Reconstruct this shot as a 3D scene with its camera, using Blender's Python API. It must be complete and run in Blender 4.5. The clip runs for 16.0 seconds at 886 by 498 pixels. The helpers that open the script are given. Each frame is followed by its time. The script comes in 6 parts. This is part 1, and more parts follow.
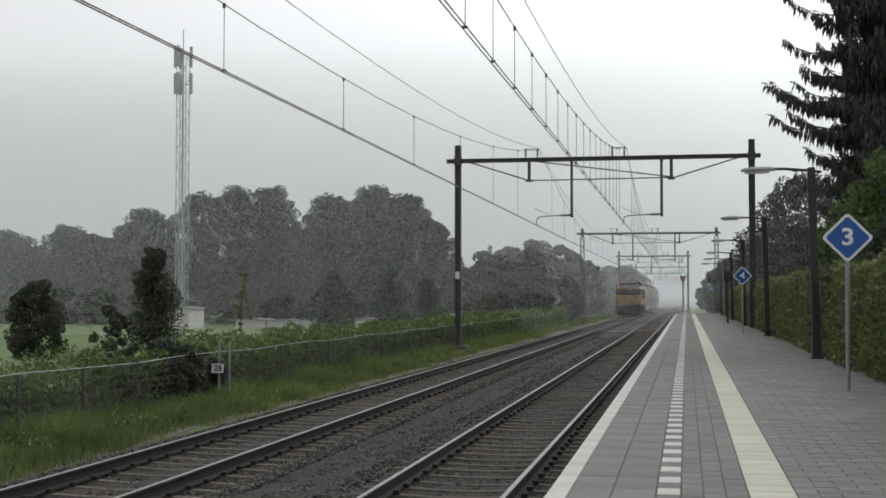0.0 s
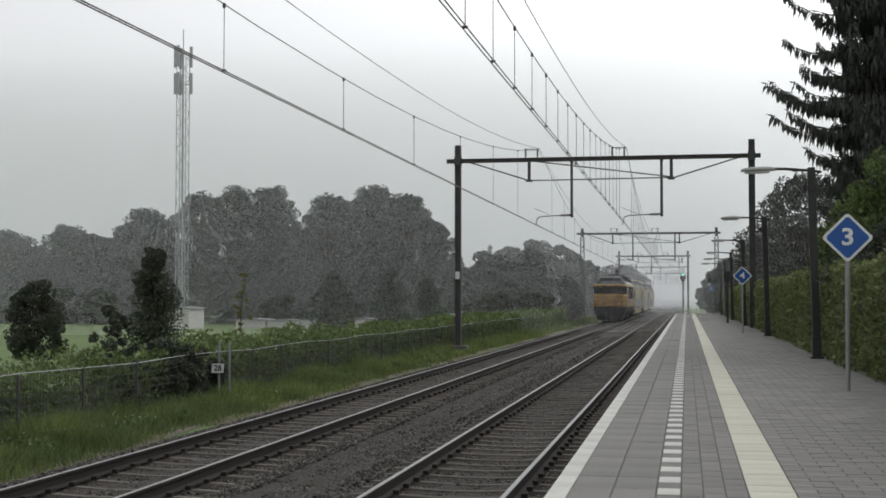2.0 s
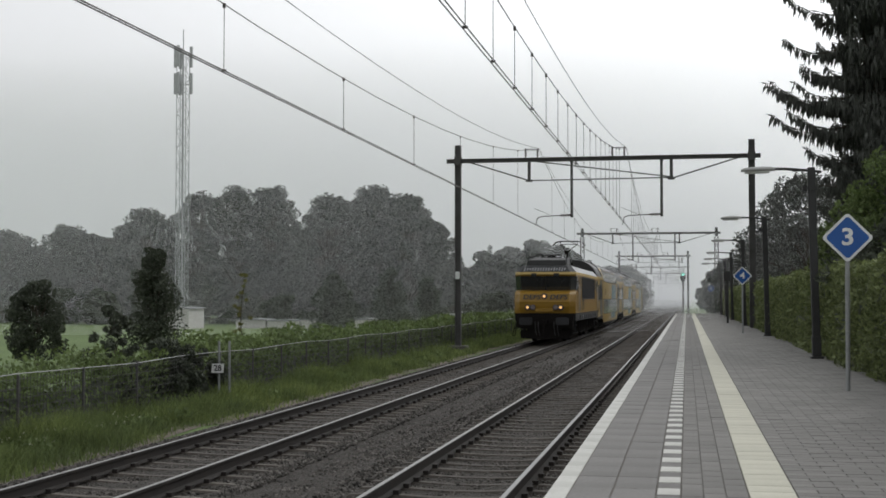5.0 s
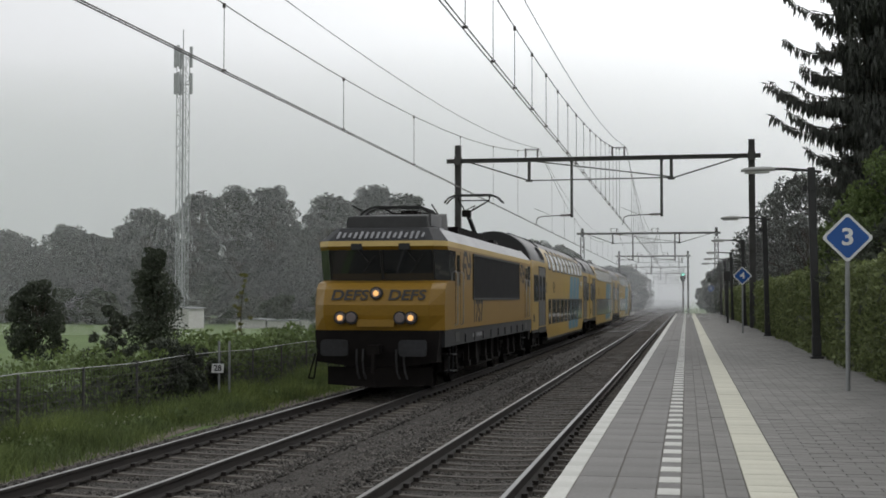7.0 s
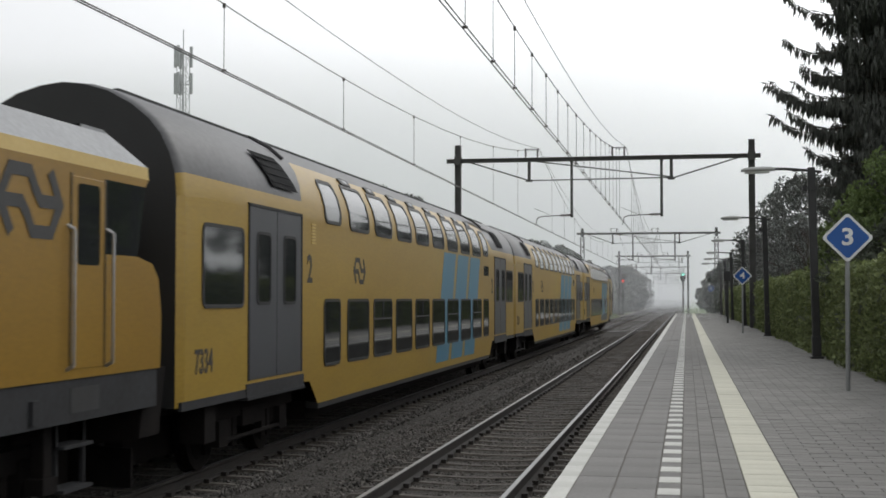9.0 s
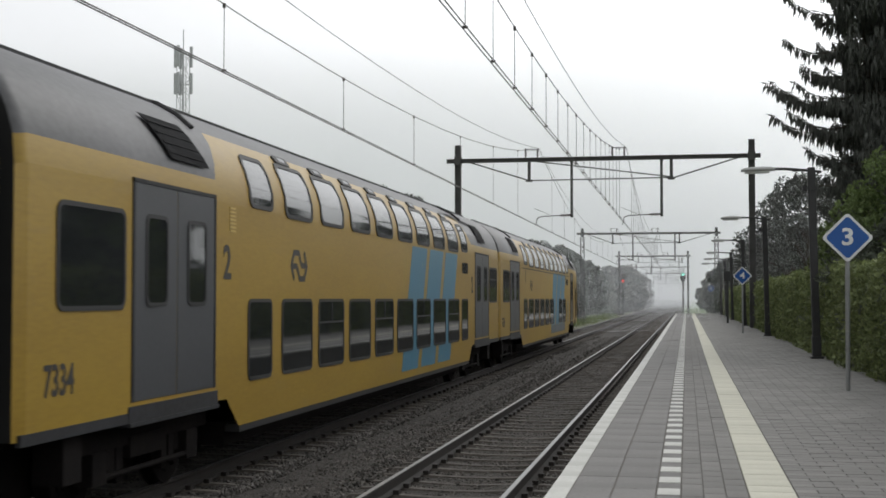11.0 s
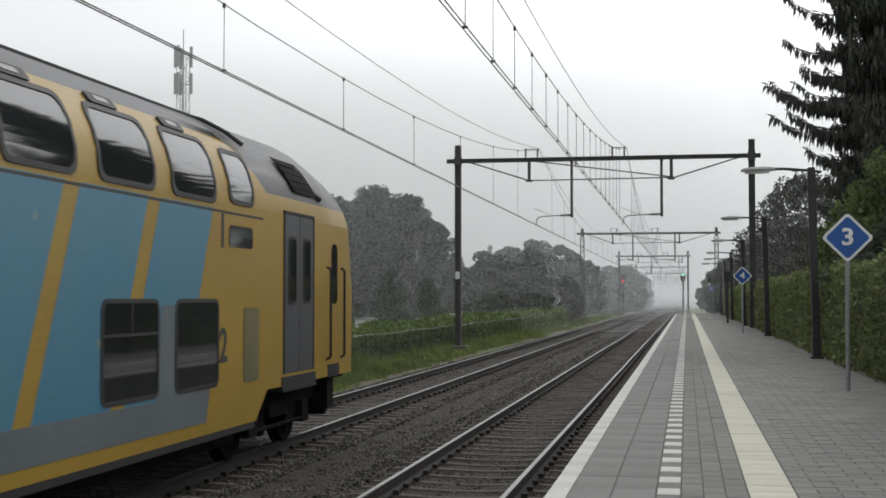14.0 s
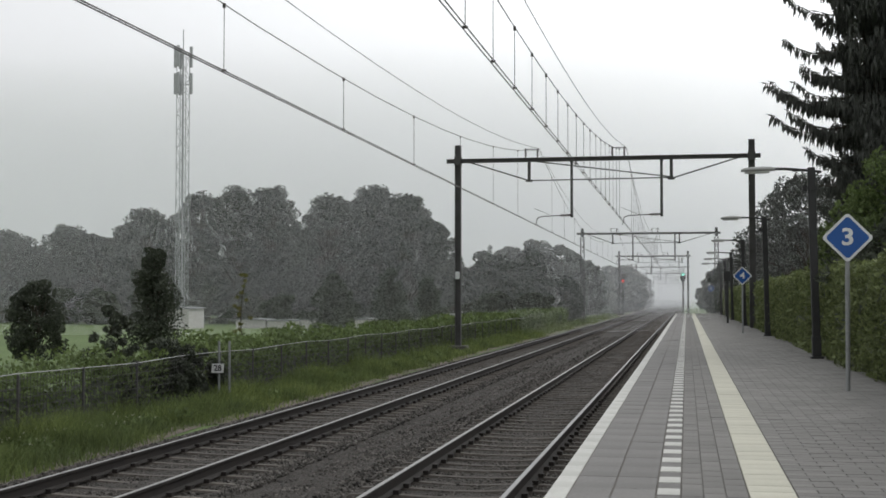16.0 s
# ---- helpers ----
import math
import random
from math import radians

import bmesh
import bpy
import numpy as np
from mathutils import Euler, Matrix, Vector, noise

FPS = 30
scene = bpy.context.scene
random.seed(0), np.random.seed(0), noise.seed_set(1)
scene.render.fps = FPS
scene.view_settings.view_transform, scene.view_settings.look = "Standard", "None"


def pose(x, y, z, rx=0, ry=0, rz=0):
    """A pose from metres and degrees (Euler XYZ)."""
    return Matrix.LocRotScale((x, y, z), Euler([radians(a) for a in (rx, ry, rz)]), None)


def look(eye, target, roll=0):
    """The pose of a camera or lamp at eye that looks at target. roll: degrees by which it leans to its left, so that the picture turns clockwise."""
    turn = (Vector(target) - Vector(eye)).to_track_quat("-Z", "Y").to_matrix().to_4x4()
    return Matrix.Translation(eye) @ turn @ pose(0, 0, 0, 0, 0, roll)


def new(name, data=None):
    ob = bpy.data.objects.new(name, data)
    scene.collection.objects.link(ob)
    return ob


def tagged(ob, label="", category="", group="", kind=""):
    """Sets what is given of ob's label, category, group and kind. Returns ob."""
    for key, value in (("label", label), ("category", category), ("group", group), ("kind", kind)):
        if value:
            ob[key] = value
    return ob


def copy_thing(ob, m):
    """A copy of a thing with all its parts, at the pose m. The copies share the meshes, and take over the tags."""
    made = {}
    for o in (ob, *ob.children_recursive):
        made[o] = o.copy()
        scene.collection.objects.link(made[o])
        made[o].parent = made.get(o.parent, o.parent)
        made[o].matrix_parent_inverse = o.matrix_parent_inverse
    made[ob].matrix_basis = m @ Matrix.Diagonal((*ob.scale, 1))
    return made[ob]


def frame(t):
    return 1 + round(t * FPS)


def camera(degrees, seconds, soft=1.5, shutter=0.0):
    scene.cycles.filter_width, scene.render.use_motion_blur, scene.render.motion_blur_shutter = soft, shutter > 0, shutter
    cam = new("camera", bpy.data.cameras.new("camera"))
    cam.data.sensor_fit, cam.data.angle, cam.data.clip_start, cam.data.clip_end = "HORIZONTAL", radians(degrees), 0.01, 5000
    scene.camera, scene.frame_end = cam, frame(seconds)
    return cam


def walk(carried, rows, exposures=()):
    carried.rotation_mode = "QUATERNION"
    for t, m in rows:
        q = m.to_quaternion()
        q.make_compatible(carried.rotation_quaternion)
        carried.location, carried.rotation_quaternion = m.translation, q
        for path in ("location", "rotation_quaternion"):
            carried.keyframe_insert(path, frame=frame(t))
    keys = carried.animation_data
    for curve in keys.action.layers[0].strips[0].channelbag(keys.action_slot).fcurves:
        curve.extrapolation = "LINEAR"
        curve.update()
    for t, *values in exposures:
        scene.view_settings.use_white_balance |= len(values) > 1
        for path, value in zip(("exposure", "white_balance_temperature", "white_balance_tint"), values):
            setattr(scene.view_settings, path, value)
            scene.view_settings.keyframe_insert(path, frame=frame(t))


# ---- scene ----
# World: x across the line, y along it, z up from the rail head. One camera on a tripod on the platform.
cam = camera(37.49, 16.0, soft=1.7, shutter=0.12)
EYE = pose(0, 0, 2.12, 92.18, 0, 10.56)
walk(cam, [(0.0, EYE), (16.0, EYE)], exposures=[(0.0, 0.0), (6.5, 0.0), (7.5, 0.03), (8.2, 0.15), (13.0, 0.15), (14.5, 0.1), (16.0, 0.06)])

# ---- light: overcast morning, brighter towards the veiled sun ----
SUN_DIR = Vector((0.42, 0.72, 0.62)).normalized()
world = bpy.data.worlds.new("overcast_sky")
world.use_nodes = True
scene.world = world


def world_nodes():
    nt = world.node_tree
    n, l = nt.nodes, nt.links
    n.clear()
    out = n.new("ShaderNodeOutputWorld")
    bg = n.new("ShaderNodeBackground")
    sky = n.new("ShaderNodeTexSky")
    sky.sky_type, sky.sun_disc = "NISHITA", False
    sky.sun_elevation = math.asin(SUN_DIR.z)
    sky.sun_rotation = math.atan2(SUN_DIR.x, SUN_DIR.y)
    sky.dust_density, sky.air_density = 6.0, 1.2
    hs = n.new("ShaderNodeHueSaturation")
    hs.inputs["Saturation"].default_value = 0.06
    hs.inputs["Value"].default_value = 0.02
    l.new(sky.outputs[0], hs.inputs["Color"])
    # cloud veil: even grey, a little lighter towards the sun
    tc = n.new("ShaderNodeTexCoord")
    dot = n.new("ShaderNodeVectorMath")
    dot.operation = "DOT_PRODUCT"
    dot.inputs[1].default_value = SUN_DIR
    l.new(tc.outputs["Generated"], dot.inputs[0])
    ramp = n.new("ShaderNodeMapRange")
    ramp.interpolation_type = "SMOOTHSTEP"
    for k, v in ((1, 0.45), (2, 1.0), (3, 0.74), (4, 1.2)):
        ramp.inputs[k].default_value = v
    l.new(dot.outputs["Value"], ramp.inputs[0])
    tint = n.new("ShaderNodeMix")
    tint.data_type, tint.blend_type = "RGBA", "MULTIPLY"
    tint.inputs[0].default_value = 1.0
    tint.inputs[6].default_value = (0.965, 0.985, 1.01, 1)
    l.new(ramp.outputs[0], tint.inputs[7])
    add = n.new("ShaderNodeMix")
    add.data_type, add.blend_type = "RGBA", "ADD"
    add.inputs[0].default_value = 1.0
    l.new(tint.outputs[2], add.inputs[6])
    l.new(hs.outputs[0], add.inputs[7])
    l.new(add.outputs[2], bg.inputs[0])
    bg.inputs[1].default_value = 1.0
    l.new(bg.outputs[0], out.inputs[0])


world_nodes()
sun = new("sun", bpy.data.lights.new("sun", "SUN"))
sun.data.energy, sun.data.angle, sun.data.color = 0.5, radians(25), (1.0, 0.97, 0.93)
sun.matrix_basis = look(SUN_DIR * 50, (0, 0, 0))
# ---- materials ----
def mat(name, col, col2=None, rough=0.7, metal=0.0, scale=2.0, fine=40.0, bump=0.15, depth=0.01, vary=0.0, island=0.0,
        spec=0.4, glow=None, trans=0.0, wear=None, stretch=None):
    """Two-scale noise between col and col2, fine bump, and brightness that varies by piece."""
    m = bpy.data.materials.new(name)
    m.use_nodes = True
    nt = m.node_tree
    n, l = nt.nodes, nt.links
    b = n["Principled BSDF"]
    b.inputs["Roughness"].default_value = rough
    b.inputs["Metallic"].default_value = metal
    b.inputs["Specular IOR Level"].default_value = spec
    col2 = col2 or tuple(c * 0.72 for c in col)
    tc = n.new("ShaderNodeTexCoord")
    src = tc.outputs["Object"]
    if stretch:
        mp = n.new("ShaderNodeMapping")
        mp.inputs["Scale"].default_value = stretch
        l.new(src, mp.inputs[0])
        src = mp.outputs[0]
    big, small = n.new("ShaderNodeTexNoise"), n.new("ShaderNodeTexNoise")
    for t, s, d in ((big, scale, 4), (small, fine, 3)):
        t.inputs["Scale"].default_value = s
        t.inputs["Detail"].default_value = d
        l.new(src, t.inputs["Vector"])
    avg = n.new("ShaderNodeMath")
    avg.operation = "MULTIPLY_ADD"
    avg.inputs[1].default_value = 0.45
    l.new(small.outputs["Fac"], avg.inputs[0])
    half = n.new("ShaderNodeMath")
    half.operation = "MULTIPLY"
    half.inputs[1].default_value = 0.55
    l.new(big.outputs["Fac"], half.inputs[0])
    l.new(half.outputs[0], avg.inputs[2])
    rng = n.new("ShaderNodeMapRange")
    rng.inputs[1].default_value, rng.inputs[2].default_value = 0.36, 0.64
    l.new(avg.outputs[0], rng.inputs[0])
    mix = n.new("ShaderNodeMix")
    mix.data_type = "RGBA"
    mix.inputs[6].default_value, mix.inputs[7].default_value = (*col, 1), (*col2, 1)
    l.new(rng.outputs[0], mix.inputs[0])
    res = mix.outputs[2]
    if wear:
        w = n.new("ShaderNodeMix")
        w.data_type = "RGBA"
        w.inputs[7].default_value = (*wear[0], 1)
        wn = n.new("ShaderNodeTexNoise")
        wn.inputs["Scale"].default_value, wn.inputs["Detail"].default_value = wear[1], 6
        l.new(src, wn.inputs["Vector"])
        wr = n.new("ShaderNodeMapRange")
        wr.inputs[1].default_value, wr.inputs[2].default_value, wr.inputs[4].default_value = wear[2], wear[2] + 0.12, 0.8
        l.new(wn.outputs["Fac"], wr.inputs[0])
        l.new(wr.outputs[0], w.inputs[0])
        l.new(res, w.inputs[6])
        res = w.outputs[2]
    for amount, kind, sock in ((vary, "ShaderNodeObjectInfo", "Random"), (island, "ShaderNodeNewGeometry", "Random Per Island")):
        if amount:
            oi = n.new(kind)
            vr = n.new("ShaderNodeMapRange")
            vr.inputs[3].default_value, vr.inputs[4].default_value = 1 - amount, 1 + amount
            l.new(oi.outputs[sock], vr.inputs[0])
            mul = n.new("ShaderNodeMix")
            mul.data_type, mul.blend_type = "RGBA", "MULTIPLY"
            mul.inputs[0].default_value = 1
            l.new(res, mul.inputs[6])
            l.new(vr.outputs[0], mul.inputs[7])
            res = mul.outputs[2]
    l.new(res, b.inputs["Base Color"])
    if bump:
        bp = n.new("ShaderNodeBump")
        bp.inputs["Strength"].default_value, bp.inputs["Distance"].default_value = bump, depth
        l.new(small.outputs["Fac"], bp.inputs["Height"])
        l.new(bp.outputs[0], b.inputs["Normal"])
    if glow:
        b.inputs["Emission Color"].default_value = (*glow[0], 1)
        b.inputs["Emission Strength"].default_value = glow[1]
    if trans:
        tr = n.new("ShaderNodeBsdfTranslucent")
        l.new(res, tr.inputs["Color"])
        mx = n.new("ShaderNodeMixShader")
        mx.inputs[0].default_value = trans
        out = n["Material Output"]
        l.new(b.outputs[0], mx.inputs[1])
        l.new(tr.outputs[0], mx.inputs[2])
        l.new(mx.outputs[0], out.inputs["Surface"])
    return m


M = {}
M["soil"] = mat("meadow_soil", (0.075, 0.115, 0.035), (0.10, 0.15, 0.045), rough=0.95, scale=0.25, fine=6, bump=0.6, depth=0.05)
M["ballast"] = mat("ballast", (0.062, 0.055, 0.047), (0.024, 0.021, 0.018), rough=0.95, scale=14, fine=34, bump=1.0, depth=0.05)
M["stone"] = mat("ballast_stone", (0.115, 0.106, 0.096), (0.05, 0.046, 0.041), rough=0.95, scale=3, fine=40, island=0.7)
M["rail_side"] = mat("rusty_rail", (0.023, 0.018, 0.015), (0.013, 0.011, 0.010), rough=0.85, scale=3, fine=60)
M["rail_top"] = mat("polished_rail", (0.27, 0.265, 0.26), (0.18, 0.175, 0.17), rough=0.38, metal=1.0, scale=2, bump=0.02)
M["sleeper"] = mat("sleeper_concrete", (0.115, 0.102, 0.087), (0.058, 0.051, 0.044), rough=0.9, scale=2.5, fine=30, bump=0.4, vary=0.2)
M["slab"] = mat("platform_slab", (0.182, 0.177, 0.17), (0.13, 0.126, 0.12), rough=0.85, scale=1.5, fine=50, bump=0.25, depth=0.004, vary=0.09)
M["paver"] = mat("grey_paver", (0.185, 0.18, 0.17), (0.135, 0.131, 0.123), rough=0.88, scale=1.2, fine=60, bump=0.3, depth=0.004, island=0.12, vary=0.12)
M["joint"] = mat("sand_joint", (0.15, 0.14, 0.125), (0.10, 0.092, 0.08), rough=0.95, scale=3, fine=60)
M["white"] = mat("white_marking", (0.52, 0.52, 0.49), (0.40, 0.40, 0.37), rough=0.75, scale=2, fine=50, bump=0.15, vary=0.05, wear=((0.30, 0.29, 0.27), 7.0, 0.66))
M["guide"] = mat("pale_guide_tile", (0.49, 0.48, 0.40), (0.40, 0.39, 0.32), rough=0.8, scale=2, fine=60, bump=0.2, vary=0.06)
M["concrete"] = mat("concrete", (0.13, 0.125, 0.115), (0.08, 0.076, 0.07), rough=0.92, scale=1.5, fine=25, bump=0.4)
M["mast"] = mat("dark_mast_paint", (0.085, 0.085, 0.083), (0.05, 0.048, 0.045), rough=0.75, scale=2, fine=30)
M["galv"] = mat("galvanised_steel", (0.30, 0.31, 0.31), (0.22, 0.225, 0.225), rough=0.55, metal=0.5, scale=6, fine=60)
M["pale"] = mat("pale_lattice_steel", (0.42, 0.43, 0.44), (0.36, 0.37, 0.38), rough=0.6, metal=0.2, scale=3, fine=40)
M["wire"] = mat("copper_wire", (0.10, 0.095, 0.09), (0.07, 0.065, 0.06), rough=0.6, metal=0.4)
M["ceramic"] = mat("brown_insulator", (0.06, 0.045, 0.04), rough=0.35)
M["black"] = mat("black_steel", (0.03, 0.03, 0.03), (0.018, 0.018, 0.018), rough=0.6, scale=4, fine=50)
M["bark"] = mat("bark", (0.09, 0.075, 0.06), (0.05, 0.042, 0.035), rough=0.95, scale=4, fine=30, bump=0.8, depth=0.03)
M["leaf"] = mat("tree_foliage", (0.092, 0.099, 0.088), (0.062, 0.068, 0.06), rough=0.8, island=0.4, trans=0.25, bump=0)
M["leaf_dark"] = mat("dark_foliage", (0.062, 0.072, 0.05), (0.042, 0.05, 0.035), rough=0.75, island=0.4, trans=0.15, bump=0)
M["spruce"] = mat("spruce_needles", (0.11, 0.116, 0.104), (0.075, 0.08, 0.072), rough=0.8, island=0.4, trans=0.2, bump=0)
M["hedge"] = mat("hedge_foliage", (0.165, 0.195, 0.075), (0.10, 0.125, 0.05), rough=0.7, island=0.4, trans=0.3, bump=0)
M["bush"] = mat("bush_foliage", (0.14, 0.185, 0.065), (0.085, 0.12, 0.042), rough=0.75, island=0.4, trans=0.3, bump=0)
M["grass"] = mat("verge_grass", (0.185, 0.23, 0.07), (0.075, 0.105, 0.042), rough=0.8, scale=0.55, island=0.35, trans=0.35, bump=0)
M["sand"] = mat("sandy_path", (0.15, 0.125, 0.10), (0.085, 0.072, 0.058), rough=0.95, scale=1.5, fine=30, bump=0.5, depth=0.02)
# pale colour of the strips that imitate distance haze
M["mist"] = mat("pale_haze_strip", (0.90, 0.91, 0.93), (0.88, 0.89, 0.91), rough=1.0, spec=0.0, bump=0, trans=0.45)


M["sign_blue"] = mat("sign_blue", (0.012, 0.085, 0.30), (0.010, 0.07, 0.26), rough=0.35, bump=0)
M["sign_white"] = mat("sign_white", (0.68, 0.69, 0.68), (0.6, 0.61, 0.6), rough=0.45, bump=0)
M["red_on"] = mat("lit_red_lens", (0.5, 0.02, 0.02), rough=0.2, bump=0, glow=((1.0, 0.08, 0.05), 1.2))
M["green_on"] = mat("lit_green_lens", (0.1, 0.5, 0.35), rough=0.2, bump=0, glow=((0.35, 1.0, 0.75), 2.0))
M["diffuser"] = mat("lamp_diffuser", (0.55, 0.55, 0.53), rough=0.3, bump=0)
M["lamp_shell"] = mat("lamp_shell", (0.33, 0.33, 0.32), (0.25, 0.25, 0.24), rough=0.5, bump=0.02)
M["plaster"] = mat("pale_plaster", (0.55, 0.54, 0.52), (0.42, 0.41, 0.39), rough=0.9, scale=0.8, fine=8)
M["tiles"] = mat("dark_roofing", (0.10, 0.09, 0.085), (0.07, 0.065, 0.06), rough=0.85, scale=1, fine=8)
M["yellow_leaf"] = mat("yellowing_foliage", (0.16, 0.15, 0.04), (0.11, 0.11, 0.035), rough=0.75, island=0.4, trans=0.3, bump=0)
M["flower"] = mat("small_white_flower", (0.6, 0.6, 0.45), rough=0.8, bump=0)

# ---- mesh helpers ----
def box(bm, x0, x1, y0, y1, z0, z1):
    v = [bm.verts.new((x, y, z)) for z in (z0, z1) for y in (y0, y1) for x in (x0, x1)]
    for q in ((0, 2, 3, 1), (4, 5, 7, 6), (0, 1, 5, 4), (2, 6, 7, 3), (0, 4, 6, 2), (1, 3, 7, 5)):
        bm.faces.new([v[i] for i in q])
    return v


def bar(bm, a, b, r, sides=6, r2=None):
    """A rod from a to b."""
    a, b = Vector(a), Vector(b)
    q = (b - a).to_track_quat("Z", "Y").to_matrix()
    rings = []
    for p, rad in ((a, r), (b, r if r2 is None else r2)):
        rings.append([bm.verts.new(p + q @ Vector((rad * math.cos(k * math.tau / sides), rad * math.sin(k * math.tau / sides), 0))) for k in range(sides)])
    for k in range(sides):
        bm.faces.new((rings[0][k], rings[0][(k + 1) % sides], rings[1][(k + 1) % sides], rings[1][k]))
    bm.faces.new(rings[0][::-1])
    bm.faces.new(rings[1])


def tube(bm, pts, r, sides=6):
    for a, b in zip(pts, pts[1:]):
        bar(bm, a, b, r, sides)


def beam(bm, a, b, w, h):
    """A rectangular section from a to b, w across and h high."""
    a, b = Vector(a), Vector(b)
    d = (b - a).normalized()
    s = d.cross(Vector((0, 0, 1)))
    s = s.normalized() if s.length > 0.01 else Vector((1, 0, 0))
    u = s.cross(d).normalized()
    v = [bm.verts.new(p + s * i * w / 2 + u * j * h / 2) for p in (a, b) for i, j in ((-1, -1), (1, -1), (1, 1), (-1, 1))]
    for q in ((3, 2, 1, 0), (4, 5, 6, 7), (0, 1, 5, 4), (1, 2, 6, 5), (2, 3, 7, 6), (3, 0, 4, 7)):
        bm.faces.new([v[i] for i in q])


def mesh_of(name, bm, material, smooth=False):
    bmesh.ops.recalc_face_normals(bm, faces=bm.faces)
    me = bpy.data.meshes.new(name)
    bm.to_mesh(me)
    bm.free()
    for m in (material if isinstance(material, (list, tuple)) else [material]):
        me.materials.append(m)
    if smooth:
        me.polygons.foreach_set("use_smooth", [True] * len(me.polygons))
    return me


def part(name, bm, material, parent=None, label="", smooth=False):
    me = bm if isinstance(bm, bpy.types.Mesh) else mesh_of(name, bm, material, smooth)
    ob = new(name, me)
    ob.parent = parent
    if label:
        tagged(ob, label)
    return ob


def raw(name, verts, faces, material, parent=None):
    """A mesh object straight from arrays, for large counts."""
    me = bpy.data.meshes.new(name)
    me.from_pydata(verts, [], faces)
    me.materials.append(material)
    ob = new(name, me)
    ob.parent = parent
    return ob


def soften(ob, w=0.01, seg=2):
    b = ob.modifiers.new("soft", "BEVEL")
    b.width, b.segments, b.limit_method, b.angle_limit = w, seg, "ANGLE", radians(40)
    return ob


rng = np.random.default_rng(7)
# ---- ground, tracks and platform ----
NEAR, FAR = -2.70, -6.75      # the axes of the two tracks
PLAT, EDGE, BACK, END = 0.79, -0.953, 3.05, 120.0


def ground_z(x, y):
    left = np.interp(x, [-2500, -60, -14, -11.6, -9.9, -9.2, -8.6], [-0.5, -0.75, -0.75, -0.62, -0.42, -0.40, -0.5])
    right = np.interp(y, [112, 130], [0.62, -0.35]) * np.interp(x, [3.1, 3.5], [0, 1]) - 0.5 * np.interp(x, [3.1, 3.5], [1, 0])
    return np.where(np.asarray(x) < 0, left, right)


def build_ground():
    xs = np.r_[-2500, -900, -300, -140, -90, np.arange(-60, -16, 4), np.arange(-16, -8.6, 0.4), -8.6, -4, -0.5, 3.1, 3.5, 4.5, 7, 10, 20, 60, 200, 900, 2500]
    ys = np.r_[-2500, -300, -40, -10, np.arange(0, 60, 1.5), np.arange(60, 160, 5), 170, 200, 260, 340, 500, 900, 2500]
    verts = []
    for y in ys:
        for x in xs:
            z = float(ground_z(x, y))
            if -60 < x < -9:
                z += 0.10 * noise.noise((x * 0.5, y * 0.35, 0)) + 0.05 * noise.noise((x * 1.7, y * 1.3, 5))
            verts.append((float(x), float(y), z))
    k = len(xs)
    faces = [(j * k + i, j * k + i + 1, (j + 1) * k + i + 1, (j + 1) * k + i) for j in range(len(ys) - 1) for i in range(k - 1)]
    g = raw("ground", verts, faces, M["soil"])
    tagged(g, "uneven green meadow and verge soil beside the line", "ground", kind="structure")
    px = xs[(xs > -10.1) & (xs < -9.1)]
    py = ys[(ys >= 0) & (ys <= 340)]
    rise = lambda x, y: float(ground_z(x, y)) + 0.10 * noise.noise((x * 0.5, y * 0.35, 0)) + 0.05 * noise.noise((x * 1.7, y * 1.3, 5)) + 0.012
    path = [(float(x), float(y), rise(float(x), float(y))) for y in py for x in px]
    k = len(px)
    strip = raw("path", path, [(j * k + i, j * k + i + 1, (j + 1) * k + i + 1, (j + 1) * k + i) for j in range(len(py) - 1) for i in range(k - 1)], M["sand"])
    tagged(strip, "narrow strip of bare sandy soil beside the ballast", "path", kind="structure")
    # ballast bed: shoulders, two cribs, a shallow dip between the tracks
    prof = [(-9.35, -0.55), (-8.75, -0.30), (-8.1, -0.2), (-7.7, -0.205), (-5.8, -0.205), (-5.4, -0.2), (-4.75, -0.23), (-4.1, -0.2), (-3.65, -0.205), (-1.75, -0.205), (-1.3, -0.2), (-0.95, -0.3), (-0.75, -0.5)]
    ys = np.r_[-300, np.arange(-10, 70, 0.35), np.arange(70, 200, 3), 300, 700, 2400]
    xs = np.arange(-9.35, -0.74, 0.2)
    zs = np.interp(xs, [p[0] for p in prof], [p[1] for p in prof])
    verts = [(float(x), float(y), float(z) + (0.03 * noise.noise((x * 3, y * 3, 1)) + 0.02 * noise.noise((x * 9, y * 9, 2)))) for y in ys for x, z in zip(xs, zs)]
    k = len(xs)
    faces = [(j * k + i, j * k + i + 1, (j + 1) * k + i + 1, (j + 1) * k + i) for j in range(len(ys) - 1) for i in range(k - 1)]
    b = raw("track_bed", verts, faces, M["ballast"])
    tagged(b, "dark brown-grey ballast bed of crushed stone", "ballast", kind="structure")


RAIL = [(-0.075, -0.16), (0.075, -0.16), (0.07, -0.148), (0.012, -0.13), (0.010, -0.05), (0.034, -0.036), (0.036, -0.006), (0.028, 0.0),
        (-0.028, 0.0), (-0.036, -0.006), (-0.034, -0.036), (-0.010, -0.05), (-0.012, -0.13), (-0.07, -0.148)]


